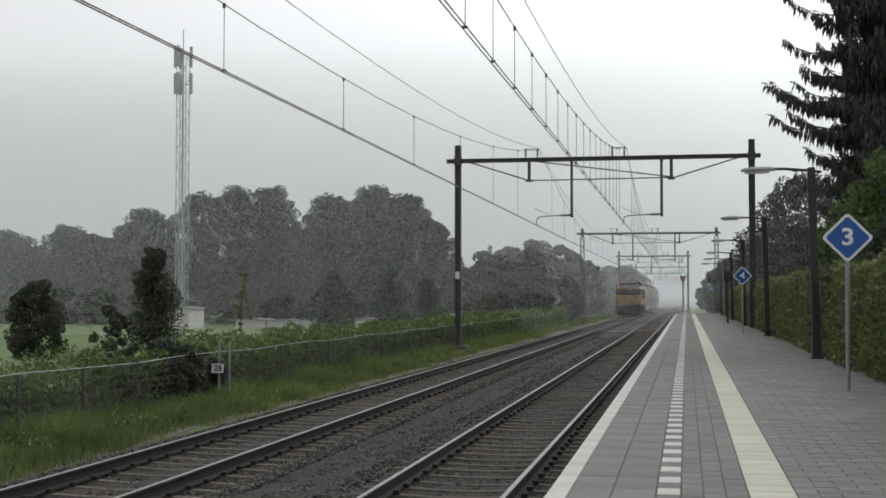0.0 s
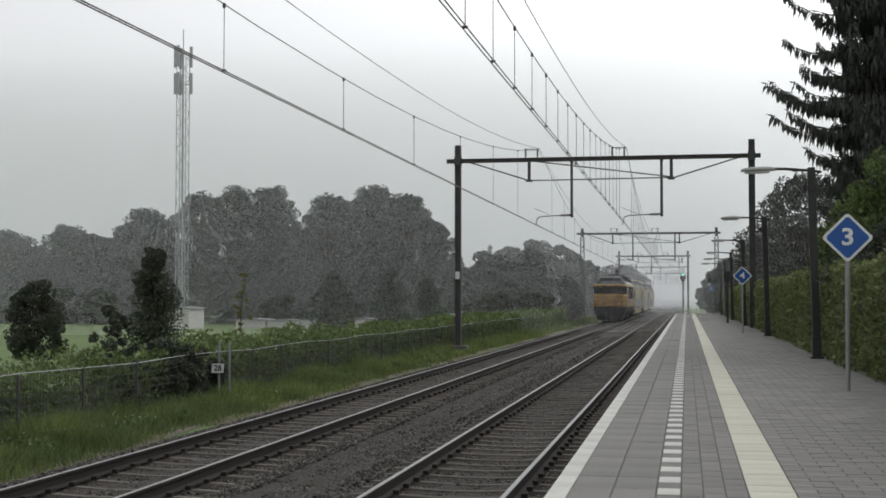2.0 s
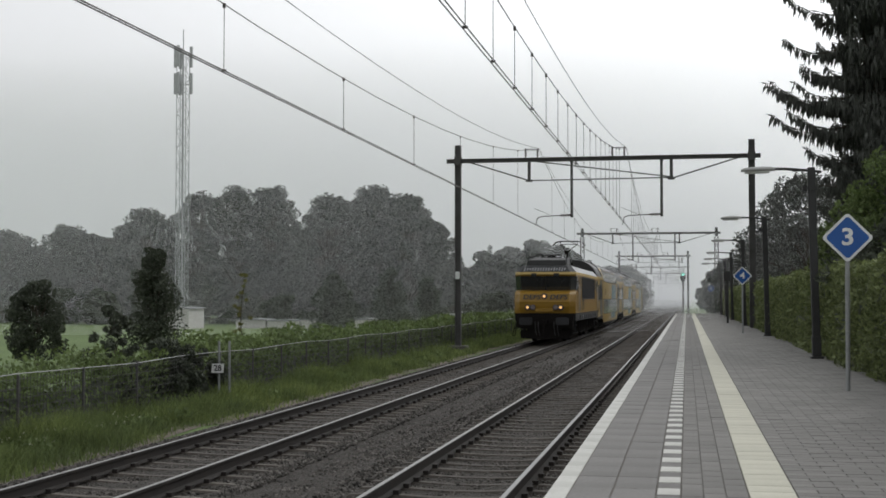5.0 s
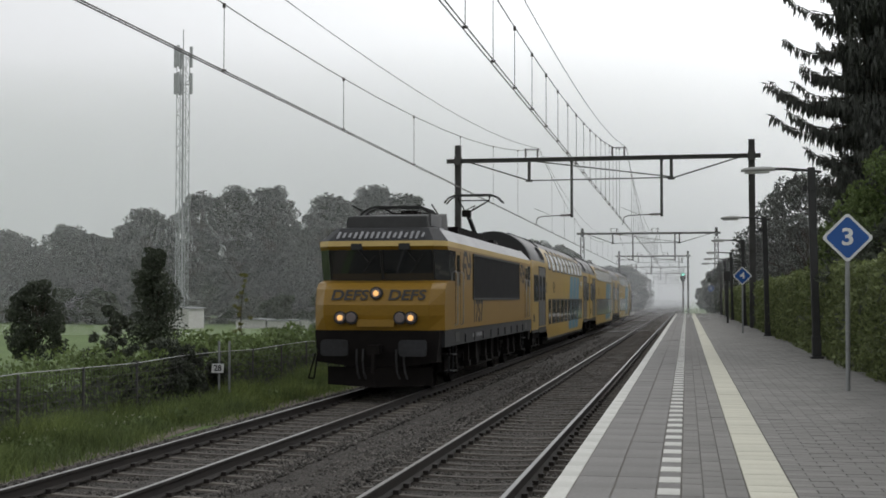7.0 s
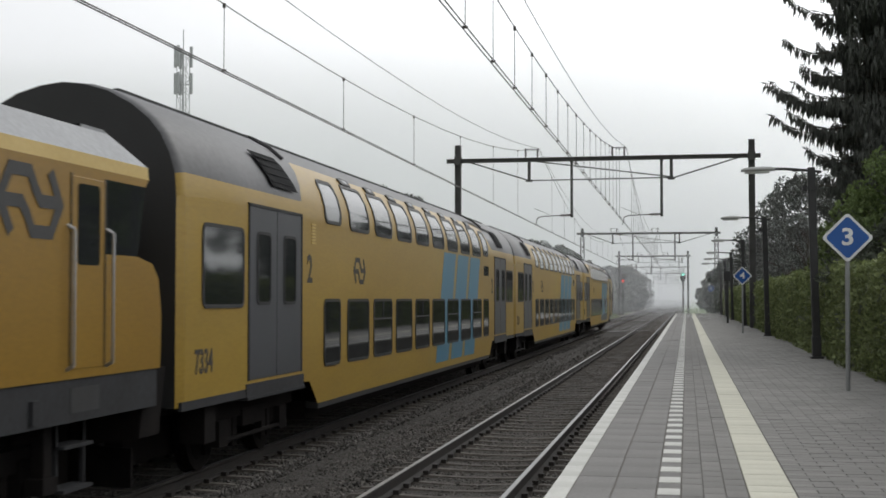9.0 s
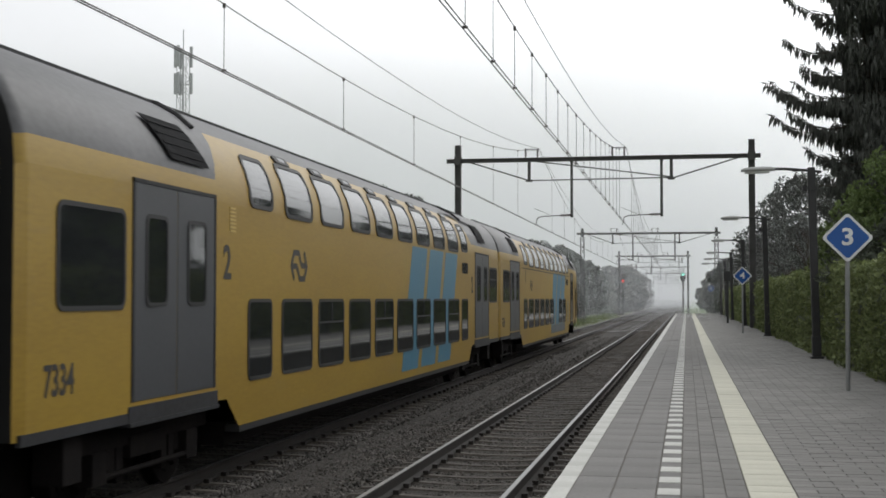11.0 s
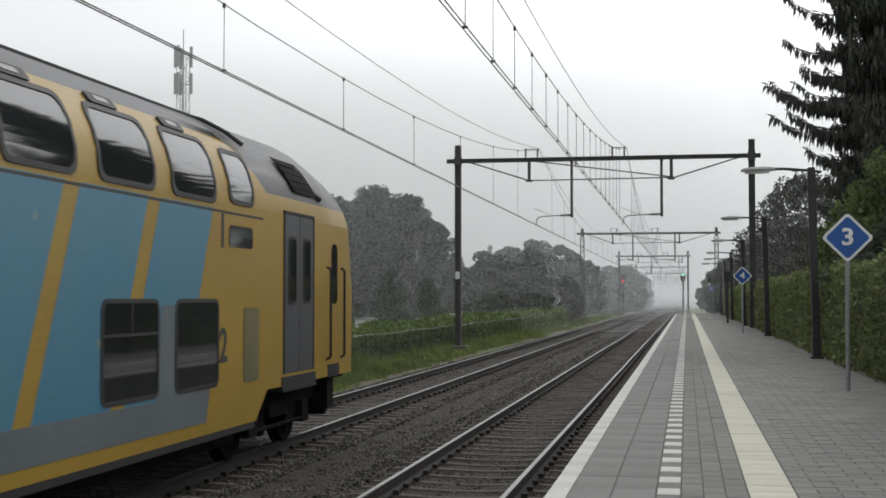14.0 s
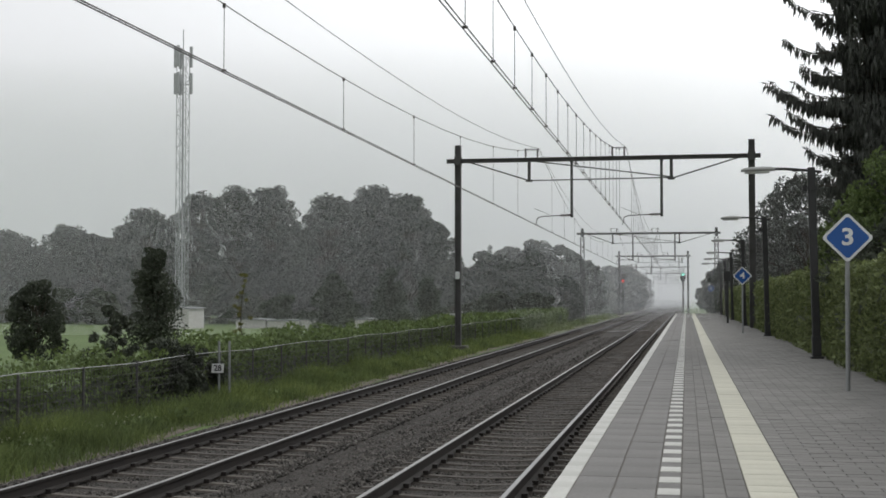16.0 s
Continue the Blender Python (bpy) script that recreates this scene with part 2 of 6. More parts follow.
def rail_mesh():
    bm = bmesh.new()
    ends = [[bm.verts.new((x, y, z)) for x, z in RAIL] for y in (-300, 2400)]
    k = len(RAIL)
    for i in range(k):
        f = bm.faces.new((ends[0][i], ends[0][(i + 1) % k], ends[1][(i + 1) % k], ends[1][i]))
        f.material_index = 1 if i == 7 else 0
    bm.faces.new(ends[0])
    bm.faces.new(ends[1])
    return mesh_of("rail", bm, [M["rail_side"], M["rail_top"]])


def sleeper_bm(bm, y=0.0):
    """Concrete sleeper with raised rail seats, pads and clips."""
    prof = [(-1.26, -0.21), (-1.22, -0.175), (-0.95, -0.165), (-0.6, -0.168), (-0.45, -0.178), (-0.2, -0.188), (0.2, -0.188), (0.45, -0.178), (0.6, -0.168), (0.95, -0.165), (1.22, -0.175), (1.26, -0.21)]
    rows = [[bm.verts.new((x, y + s * w, zz)) for x, z in prof for zz in (z,)] for s, w in ((-1, 0.06), (1, 0.06))]
    low = [[bm.verts.new((x, y + s * 0.14, -0.38)) for x, z in prof] for s in (-1, 1)]
    for i in range(len(prof) - 1):
        bm.faces.new((rows[0][i], rows[0][i + 1], rows[1][i + 1], rows[1][i]))
        bm.faces.new((low[0][i], low[0][i + 1], rows[0][i + 1], rows[0][i]))
        bm.faces.new((rows[1][i], rows[1][i + 1], low[1][i + 1], low[1][i]))
    for e in (0, -1):
        bm.faces.new((low[0][e], rows[0][e], rows[1][e], low[1][e]))


def clip_bm(bm, y=0.0):
    for r in (-0.7525, 0.7525):
        for s in (-1, 1):
            box(bm, r + s * 0.095 - 0.035, r + s * 0.095 + 0.035, y - 0.06, y + 0.06, -0.17, -0.115)


def build_tracks():
    rail = rail_mesh()
    one = bmesh.new()
    sleeper_bm(one)
    one = mesh_of("sleeper", one, M["sleeper"])
    cl = bmesh.new()
    clip_bm(cl)
    cl = mesh_of("rail_clip", cl, M["rail_side"])
    for axis, label in ((NEAR, "track with shiny rail heads on concrete sleepers beside the platform"), (FAR, "second track with rusty rails on concrete sleepers")):
        t = tagged(new("track"), label, "railway track", "tracks of the line", "structure")
        t.location = (axis, 0, 0)
        for s in (-1, 1):
            r = part("rail", rail, None, t)
            r.location.x = s * 0.7525
        ys = [6 + 0.6 * i for i in range(130)]
        for y in ys:
            s = part("sleeper", one, None, t)
            s.location = (random.uniform(-0.02, 0.02), y + random.uniform(-0.02, 0.02), random.uniform(-0.012, 0.006))
            s.rotation_euler.z = random.uniform(-0.012, 0.012)
            c = part("rail_clip", cl, None, s)
        bm = bmesh.new()
        for y in [6 - 0.6 * i for i in range(1, 12)] + [84 + 0.6 * i for i in range(220)]:
            sleeper_bm(bm, y)
        tagged(part("far_sleepers", bm, M["sleeper"], t), kind="stuff")


def build_platform():
    bm = bmesh.new()
    box(bm, EDGE + 0.06, BACK + 0.2, -12, END, -0.5, PLAT - 0.008)
    p = part("platform", bm, M["joint"])
    tagged(p, "long grey paved station platform with white edge line", "platform", kind="structure")
    bm = bmesh.new()
    box(bm, EDGE + 0.03, EDGE + 0.058, -12, END, -0.5, PLAT - 0.1)
    part("edge_wall", bm, M["concrete"], p)
    return p


build_ground()
build_tracks()
platform = build_platform()
# ---- overhead line ----
def i_beam(bm, a, b, w, h, t=0.02):
    a, b = Vector(a), Vector(b)
    up = (b - a).normalized()
    side = Vector((1, 0, 0)) if abs(up.z) > 0.9 else Vector((0, 0, 1))
    other = up.cross(side)
    def slab_(o, w_, h_):
        v = [bm.verts.new(p + side * (o + i * w_ / 2) + other * j * h_ / 2) for p in (a, b) for i, j in ((-1, -1), (1, -1), (1, 1), (-1, 1))]
        for q in ((3, 2, 1, 0), (4, 5, 6, 7), (0, 1, 5, 4), (1, 2, 6, 5), (2, 3, 7, 6), (3, 0, 4, 7)):
            bm.faces.new([v[i] for i in q])
    slab_(-h / 2, t, w)
    slab_(h / 2, t, w)
    slab_(0, h, t)


def lattice(bm, x, y, z0, z1, w, r=0.02, step=0.55):
    """Square lattice column."""
    c = [(x - w / 2, y - w / 2), (x + w / 2, y - w / 2), (x + w / 2, y + w / 2), (x - w / 2, y + w / 2)]
    for cx, cy in c:
        bar(bm, (cx, cy, z0), (cx, cy, z1), r, 4)
    n = int((z1 - z0) / step)
    for k in range(n):
        za, zb = z0 + k * (z1 - z0) / n, z0 + (k + 1) * (z1 - z0) / n
        for i in range(4):
            a, b = c[i], c[(i + 1) % 4]
            if (k + i) % 2:
                a, b = b, a
            bar(bm, (*a, za), (*b, zb), r * 0.6, 4)


def insulator(bm, a, b, r=0.05):
    a, b = Vector(a), Vector(b)
    n = 5
    for k in range(n):
        p, q = a.lerp(b, k / n), a.lerp(b, (k + 0.6) / n)
        bar(bm, p, q, r, 8, r * 0.55)
    bar(bm, a, b, r * 0.45, 6)


def portal(y, xl, xr, wide=True, kind="i", back=False):
    """A portal over both tracks: two masts on footings, a cross beam, struts, drop tubes and steady arms."""
    p = tagged(new("catenary_portal"), "dark grey steel catenary portal spanning both tracks" if kind == "i" else "dark grey steel portal with lattice masts over both tracks", "catenary portal", "portals over the line")
    p.location = (0, y, 0)
    for x in (xl, xr):
        bm = bmesh.new()
        if kind == "i":
            i_beam(bm, (x, 0, -0.45), (x, 0, 9.42), 0.26, 0.26)
        else:
            lattice(bm, x, 0, -0.45, 8.3, 0.34, 0.035)
            box(bm, x - 0.12, x + 0.12, -0.12, 0.12, 8.3, 9.2)
        part("mast", bm, M["mast"], p)
        bm = bmesh.new()
        box(bm, x - 0.45, x + 0.45, -0.4, 0.4, -0.7, -0.1 if x < 0 else -0.45)
        soften(part("footing", bm, M["concrete"], p), 0.03)
    bm = bmesh.new()
    i_beam(bm, (xl - 0.55, 0, 8.66), (xr + 0.4, 0, 8.66), 0.2, 0.17)
    part("cross_beam", bm, M["mast"], p)
    for x in (xl, xr):
        for s in (-1, 1):
            bm = bmesh.new()
            box(bm, x - 0.16, x + 0.16, s * 0.15 - 0.01, s * 0.15 + 0.01, 8.45, 8.87)
            part("joint_plate", bm, M["mast"], p)
    dl, dr = -7.25, -0.65
    for x in (dl, dr):
        bm = bmesh.new()
        bar(bm, (x, 0, 8.6), (x, 0, 7.72), 0.075, 8)
        box(bm, x - 0.16, x + 0.16, -0.05, 0.05, 7.62, 7.72)
        part("king_post", bm, M["mast"], p)
    bm = bmesh.new()
    bar(bm, (xl + 0.6, 0, 8.58), (dl, 0, 7.68), 0.035, 6)
    bar(bm, (dl, 0, 7.68), (dr, 0, 7.72), 0.03, 6)
    bar(bm, (xr - 0.6, 0, 8.58), (dr, 0, 7.68), 0.035, 6)
    bar(bm, (dl + 0.3, 0, 8.58), (dr, 0, 7.75), 0.03, 6)
    part("truss_rod", bm, M["mast"], p)
    for axis, off in ((FAR, 1.5), (NEAR, 1.6)):
        bm = bmesh.new()
        bar(bm, (axis + off, 0, 8.6), (axis + off, 0, 5.92), 0.062, 8)
        box(bm, axis + off - 0.08, axis + off + 0.08, -0.08, 0.08, 8.5, 8.58)
        part("drop_tube", bm, M["mast"], p)
        arm = part("steady_arm", arm_bm(axis, off), M["mast"], p)
        bm = bmesh.new()
        insulator(bm, (axis + off - 0.05, 0, 6.03), (axis + off - 0.55, 0, 6.02), 0.075)
        part("insulator", bm, M["ceramic"], arm)
        bm = bmesh.new()
        for s in (-0.28, 0.28):
            x = axis - 0.38 + s
            bar(bm, (x, 0, 8.74), (x, 0, 9.2), 0.028, 6)
            insulator(bm, (x, 0, 8.85), (x, 0, 9.13), 0.065)
        bar(bm, (axis - 0.72, 0, 9.16), (axis - 0.04, 0, 9.16), 0.02, 6)
        part("wire_support", bm, M["ceramic"], p)
    return p


def arm_bm(axis, off):
    bm = bmesh.new()
    pts = [(axis + off - 0.5, 0, 6.02), (axis + 0.1, 0, 5.98), (axis - 0.12, 0, 5.9), (axis - 0.2, 0, 5.55)]
    tube(bm, pts, 0.022, 6)
    bar(bm, (axis + 0.6, 0, 6.0), (axis - 0.25, 0, 6.35), 0.008, 4)
    return bm


def wire_z(s, low, high):
    return low + (high - low) * (2 * s - 1) ** 2


PORTALS = [(-21, -10.65, 2.97, "i"), (61.05, -10.65, 2.97, "i"), (132, -10.3, 2.95, "l"), (203, -10.2, 0.25, "i"), (274, -10.2, 0.3, "i"), (345, -10.2, 0.3, "i"), (416, -10.2, 0.3, "i"), (487, -10.2, 0.3, "i"), (558, -10.2, 0.3, "i")]


def overhead(axis, side):
    """Contact wires, messenger wire and droppers of one track."""
    line = tagged(new("overhead_line"), "thin dark contact and messenger wires with droppers", "overhead wire", "wires over the tracks")
    contact, mess, feed, drops = bmesh.new(), bmesh.new(), bmesh.new(), []
    for (ya, *_), (yb, *_) in zip(PORTALS, PORTALS[1:]):
        seg = 20 if ya < 140 else 6
        for k in range(seg):
            s0, s1 = k / seg, (k + 1) / seg
            y0, y1 = ya + (yb - ya) * s0, ya + (yb - ya) * s1
            st = 0.2 * (1 - 2 * s0), 0.2 * (1 - 2 * s1)
            for o in ((-0.03, 0.03) if ya < 140 else (0,)):
                bar(contact, (axis + o, y0, 5.5), (axis + o, y1, 5.5), 0.011, 4)
            bar(mess, (axis, y0, wire_z(s0, 6.5, 9.12)), (axis, y1, wire_z(s1, 6.5, 9.12)), 0.010, 4)
            bar(feed, (axis - 0.02, y0, wire_z(s0, 7.27, 9.18)), (axis - 0.02, y1, wire_z(s1, 7.27, 9.18)), 0.009, 4)
        gap = 6.9 if axis == FAR else 2.4
        k0 = math.ceil((ya - 18.4) / gap)
        while 18.4 + k0 * gap < yb:
            y = 18.4 + k0 * gap
            s = (y - ya) / (yb - ya)
            if 8 < y < 135 and 0.06 < s < 0.94:
                drops.append((y, wire_z(s, 6.5, 9.12)))
            k0 += 1
    part("contact_wire", contact, M["wire"], line)
    part("messenger_wire", mess, M["wire"], line)
    part("feeder_wire", feed, M["wire"], line)
    for y, z in drops:
        bm = bmesh.new()
        bar(bm, (axis, y, 5.5), (axis, y, z), 0.006, 4)
        box(bm, axis - 0.035, axis + 0.035, y - 0.012, y + 0.012, 5.5, 5.535)
        box(bm, axis - 0.02, axis + 0.02, y - 0.02, y + 0.02, z - 0.05, z + 0.02)
        part("dropper", bm, M["wire"], line)


for y_, xl_, xr_, k_ in PORTALS:
    portal(y_, xl_, xr_, kind=k_)
overhead(FAR, 1)
overhead(NEAR, 1)


# ---- vegetation ----
def leaves(n, centre, radii, size, rng, squash=1.0):
    """n small leaf clumps, each a bent quad, on and in an ellipsoid."""
    d = rng.normal(size=(n, 3))
    d /= np.linalg.norm(d, axis=1)[:, None]
    r = rng.uniform(0.35, 1.0, n) ** 0.5
    p = np.asarray(centre) + d * r[:, None] * np.asarray(radii)
    a = rng.normal(size=(n, 3))
    a /= np.linalg.norm(a, axis=1)[:, None]
    b = np.cross(a, rng.normal(size=(n, 3)))
    b /= np.linalg.norm(b, axis=1)[:, None]
    s = size * rng.uniform(0.6, 1.4, n)[:, None]
    c = np.cross(a, b)
    return np.stack([p - a * s, p + b * s * 0.45 + c * s * 0.25, p + a * s, p - b * s * 0.45 + c * s * 0.15], 1)


def leaf_object(name, quads, material, parent, label=""):
    q = np.concatenate(quads).reshape(-1, 3)
    f = np.arange(len(q)).reshape(-1, 4)
    ob = raw(name, q.tolist(), f.tolist(), material, parent)
    if label:
        tagged(ob, label)
    return ob


def tree(name, x, y, z, h, w, material, label, seed, trunk=0.28, blobs=34, n=170, size=0.30, low=0.25, shape="round", puff=1.0):
    """Tapered trunk, limbs that fork to clumps, and a crown of leaf clumps with gaps."""
    r = np.random.default_rng(seed)
    t = tagged(new(name), label, "tree")
    t.location = (x, y, z)
    bm = bmesh.new()
    top = h * (0.62 if shape == "round" else 0.9)
    pts = [Vector((r.normal() * 0.02 * h * k / 5, r.normal() * 0.02 * h * k / 5, top * k / 5)) for k in range(6)]
    rad = [trunk * (1 - 0.75 * k / 5) for k in range(6)]
    for k in range(5):
        bar(bm, pts[k], pts[k + 1], rad[k], 7, rad[k + 1])
    quads = []
    for i in range(blobs):
        if shape == "round":
            u = low + (1 - low) * (i + r.uniform(0, 1)) / blobs
            prof = math.sin(math.pi * min(1, max(0.02, (u - low * 0.6) / (1.03 - low * 0.6))) ** 0.8) ** 0.6
            ang, rr = r.uniform(0, math.tau), w / 2 * prof * math.sqrt(r.uniform(0.15, 1))
            c = Vector((rr * math.cos(ang), rr * math.sin(ang), h * u - 0.06 * h))
            br = w * r.uniform(0.08, 0.15) * puff
        else:
            u = low + (1 - low) * i / blobs
            prof = (0.22 + 0.78 * (1 - u) ** 0.7) * (1 if u > 0.25 else 0.85 + 0.6 * u)
            ang, rr = r.uniform(0, math.tau), w / 2 * prof * r.uniform(0.15, 0.95)
            c = Vector((rr * math.cos(ang), rr * math.sin(ang), h * u * 0.95))
            br = (w * 0.17 * prof + 0.1) * r.uniform(0.7, 1.25)
        base = pts[min(5, max(1, int(5 * (c.z * 0.6) / top)))]
        midp = base.lerp(c, 0.5) + Vector((0, 0, 0.03 * h))
        bar(bm, base, midp, trunk * 0.28, 5, trunk * 0.16)
        bar(bm, midp, c, trunk * 0.16, 4, trunk * 0.05)
        quads.append(leaves(n, c, (br, br, br * 0.8), size, r))
    part("trunk", bm, M["bark"], t)
    leaf_object("crown", quads, material, t)
    return t


# ---- train materials ----
M["yellow"] = mat("train_yellow", (0.24, 0.135, 0.012), (0.195, 0.108, 0.010), rough=0.42, scale=0.5, fine=12, bump=0.02, spec=0.35, wear=((0.22, 0.13, 0.03), 1.6, 0.64), stretch=(1, 0.7, 2.2))
M["coach_yellow"] = mat("coach_yellow", (0.315, 0.205, 0.032), (0.255, 0.16, 0.025), rough=0.4, scale=0.5, fine=12, bump=0.02, spec=0.4, wear=((0.27, 0.18, 0.05), 1.3, 0.62), stretch=(1, 0.5, 2.4))
M["cream"] = mat("pale_yellow_band", (0.52, 0.38, 0.14), (0.44, 0.31, 0.10), rough=0.45, scale=1, fine=20, bump=0.02)
M["train_grey"] = mat("train_roof_grey", (0.10, 0.10, 0.104), (0.066, 0.066, 0.068), rough=0.5, scale=0.7, fine=15, bump=0.05, stretch=(1, 0.5, 1))
M["patch"] = mat("pale_blue_grey_paint", (0.115, 0.135, 0.145), (0.085, 0.10, 0.105), rough=0.5, scale=1, fine=15, bump=0.02)
M["grille"] = mat("matt_black_louvre", (0.02, 0.02, 0.021), (0.013, 0.013, 0.014), rough=0.9, spec=0.1, bump=0)
M["frame_grey"] = mat("train_frame_grey", (0.033, 0.034, 0.037), (0.02, 0.02, 0.02), spec=0.2, rough=0.65, scale=1.2, fine=18, bump=0.08)
M["silver"] = mat("pale_roof_panel", (0.26, 0.265, 0.275), (0.18, 0.185, 0.19), rough=0.5, scale=0.8, fine=15, bump=0.03)
M["door_grey"] = mat("door_grey", (0.058, 0.06, 0.065), (0.045, 0.047, 0.05), rough=0.45, scale=0.8, fine=20, bump=0.02)
M["blue"] = mat("train_blue", (0.045, 0.155, 0.235), (0.065, 0.175, 0.24), rough=0.45, scale=1.0, fine=20, bump=0.02, wear=((0.30, 0.28, 0.12), 3.0, 0.66))
M["glass"] = mat("dark_window_glass", (0.012, 0.014, 0.015), (0.02, 0.022, 0.023), rough=0.05, spec=0.9, bump=0, scale=0.6)
M["rubber"] = mat("black_rubber", (0.02, 0.02, 0.02), rough=0.6, bump=0)
# brake dust, with the shade beneath the train darkened into the colour
M["grime_shade"] = mat("brake_dust_shade_steel", (0.014, 0.012, 0.011), (0.008, 0.007, 0.007), spec=0.08, rough=0.9, scale=3, fine=30, bump=0.2)
M["lamp"] = mat("lit_headlamp", (0.5, 0.35, 0.2), rough=0.2, bump=0, glow=((1.0, 0.52, 0.16), 0.9))
M["lens"] = mat("unlit_lamp_lens", (0.16, 0.13, 0.13), rough=0.15, bump=0)
M["ink"] = mat("black_lettering", (0.03, 0.03, 0.03), rough=0.6, bump=0)
M["graffito"] = mat("pale_spray_paint", (0.27, 0.27, 0.28), rough=0.7, bump=0)
M["chrome"] = mat("worn_steel", (0.5, 0.5, 0.5), (0.35, 0.35, 0.35), rough=0.35, metal=0.9, bump=0.02)
M["pane_pale"] = mat("frosted_pane", (0.16, 0.14, 0.075), (0.12, 0.11, 0.06), rough=0.3, bump=0)


def lettering(name, text, size, material, parent, m, label="", shear=0.0):
    """Words in the built-in font as a thin mesh."""
    cu = bpy.data.curves.new(name, "FONT")
    cu.body, cu.size, cu.extrude, cu.shear, cu.offset = text, size, 0.002, shear, size * 0.022
    cu.align_x, cu.align_y = "CENTER", "CENTER"
    tmp = bpy.data.objects.new(name, cu)
    scene.collection.objects.link(tmp)
    bpy.context.view_layer.update()
    me = bpy.data.meshes.new_from_object(tmp.evaluated_get(bpy.context.evaluated_depsgraph_get()))
    bpy.data.objects.remove(tmp)
    bpy.data.curves.remove(cu)
    me.name = name
    me.materials.clear()
    me.materials.append(material)
    ob = part(name, me, None, parent, label)
    ob.matrix_basis = m
    return ob


SIDE = Matrix(((0, 0, 1, 0), (1, 0, 0, 0), (0, 1, 0, 0), (0, 0, 0, 1)))     # x along the train's +y, y up, facing +x


def on_side(x, y, z, sx=1.0):
    return Matrix.Translation((x, y, z)) @ SIDE @ Matrix.Diagonal((sx, 1, 1, 1))


def round_rect(w, h, r, k=4):
    pts = []
    for cx, cy, a0 in ((w / 2 - r, h / 2 - r, 0), (-w / 2 + r, h / 2 - r, 90), (-w / 2 + r, -h / 2 + r, 180), (w / 2 - r, -h / 2 + r, 270)):
        for i in range(k + 1):
            a = radians(a0 + 90 * i / k)
            pts.append((cx + r * math.cos(a), cy + r * math.sin(a)))
    return pts


def plate(bm, outline, place, t=0.006):
    """A thin plate with the given outline (u, v); place(u, v, out) gives the point."""
    a = [bm.verts.new(place(u, v, 0.0)) for u, v in outline]
    b = [bm.verts.new(place(u, v, t)) for u, v in outline]
    bm.faces.new(b)
    n = len(a)
    for i in range(n):
        bm.faces.new((a[i], a[(i + 1) % n], b[(i + 1) % n], b[i]))


def ring(bm, outer, inner, place, t):
    rows = [[bm.verts.new(place(u, v, d)) for u, v in o] for o, d in ((outer, 0), (outer, t), (inner, t), (inner, 0))]
    n = len(outer)
    for r0, r1 in zip(rows, rows[1:]):
        for i in range(n):
            bm.faces.new((r0[i], r0[(i + 1) % n], r1[(i + 1) % n], r1[i]))


# coach cross section: side, shoulder and roof as (half width, height)
COACH = [(1.39, 1.0), (1.39, 2.2), (1.39, 3.25), (1.372, 3.5), (1.31, 3.72), (1.20, 3.94), (1.07, 4.1), (0.86, 4.27), (0.58, 4.42), (0.3, 4.50), (0.0, 4.53)]


def shoulder(z):
    """Half width of the coach at height z, and the tilt of the skin there."""
    pts = COACH
    for (xa, za), (xb, zb) in zip(pts, pts[1:]):
        if za <= z <= zb:
            s = (z - za) / (zb - za)
            return xa + (xb - xa) * s
    return 1.39


def wall(y0, z0, side, off=0.0):
    """Placing rule for plates on the coach's curved side: u along, v up from (y0, z0)."""
    def place(u, v, out):
        z = z0 + v
        x = shoulder(z)
        g = (shoulder(z + 0.03) - shoulder(z - 0.03)) / 0.06
        n = Vector((1, 0, -g)).normalized()
        p = Vector((x, y0 + u, z)) + n * (out + off)
        p.x *= side
        return p
    return place


def window(parent, yc, zc, w, h, side, r=0.09, split=False, tall=1, name="window"):
    """A pane in a rubber frame, following the curve of the side."""
    pl = wall(yc, zc, side)


    bm = bmesh.new()
    if tall > 1:

        grid = [[bm.verts.new(pl((-0.5 + i / 2) * w * (0.97 if j in (0, tall) else 1), (-0.5 + j / tall) * h, 0.008)) for i in range(3)] for j in range(tall + 1)]
        for j in range(tall):
            for i in range(2):
                bm.faces.new((grid[j][i], grid[j][i + 1], grid[j + 1][i + 1], grid[j + 1][i]))
    else:
        plate(bm, round_rect(w, h, r), pl, 0.008)
    pane = part(name, bm, M["glass"], parent, smooth=tall > 1)
    bm = bmesh.new()
    n = 6
    if tall > 1:
        def outline(e):
            hw, hh = w / 2 + e, h / 2 + e
            rr = r
            base = round_rect(2 * hw, 2 * hh, rr)
            # more points up the sides, so that the frame bends with the skin
            out = []
            for a, b in zip(base, base[1:] + base[:1]):
                out.append(a)
                if abs(a[1] - b[1]) > 0.25:
                    out += [(a[0], a[1] + (b[1] - a[1]) * k / 4) for k in (1, 2, 3)]
            return out
        ring(bm, outline(0.03), outline(-0.025), pl, 0.016)
    else:
        ring(bm, round_rect(w + 0.06, h + 0.06, r + 0.03), round_rect(w - 0.03, h - 0.03, r - 0.015), pl, 0.014)
    part("frame", bm, M["rubber"], pane)
    if split:
        bm = bmesh.new()
        box(bm, 1.39 * side - 0.01, (1.39 + 0.016) * side, yc - w / 2, yc + w / 2, zc + 0.14, zc + 0.17)
        box(bm, 1.39 * side - 0.01, (1.39 + 0.016) * side, yc - 0.015, yc + 0.015, zc + 0.17, zc + h / 2)
        part("glazing_bar", bm, M["rubber"], pane)
    return pane


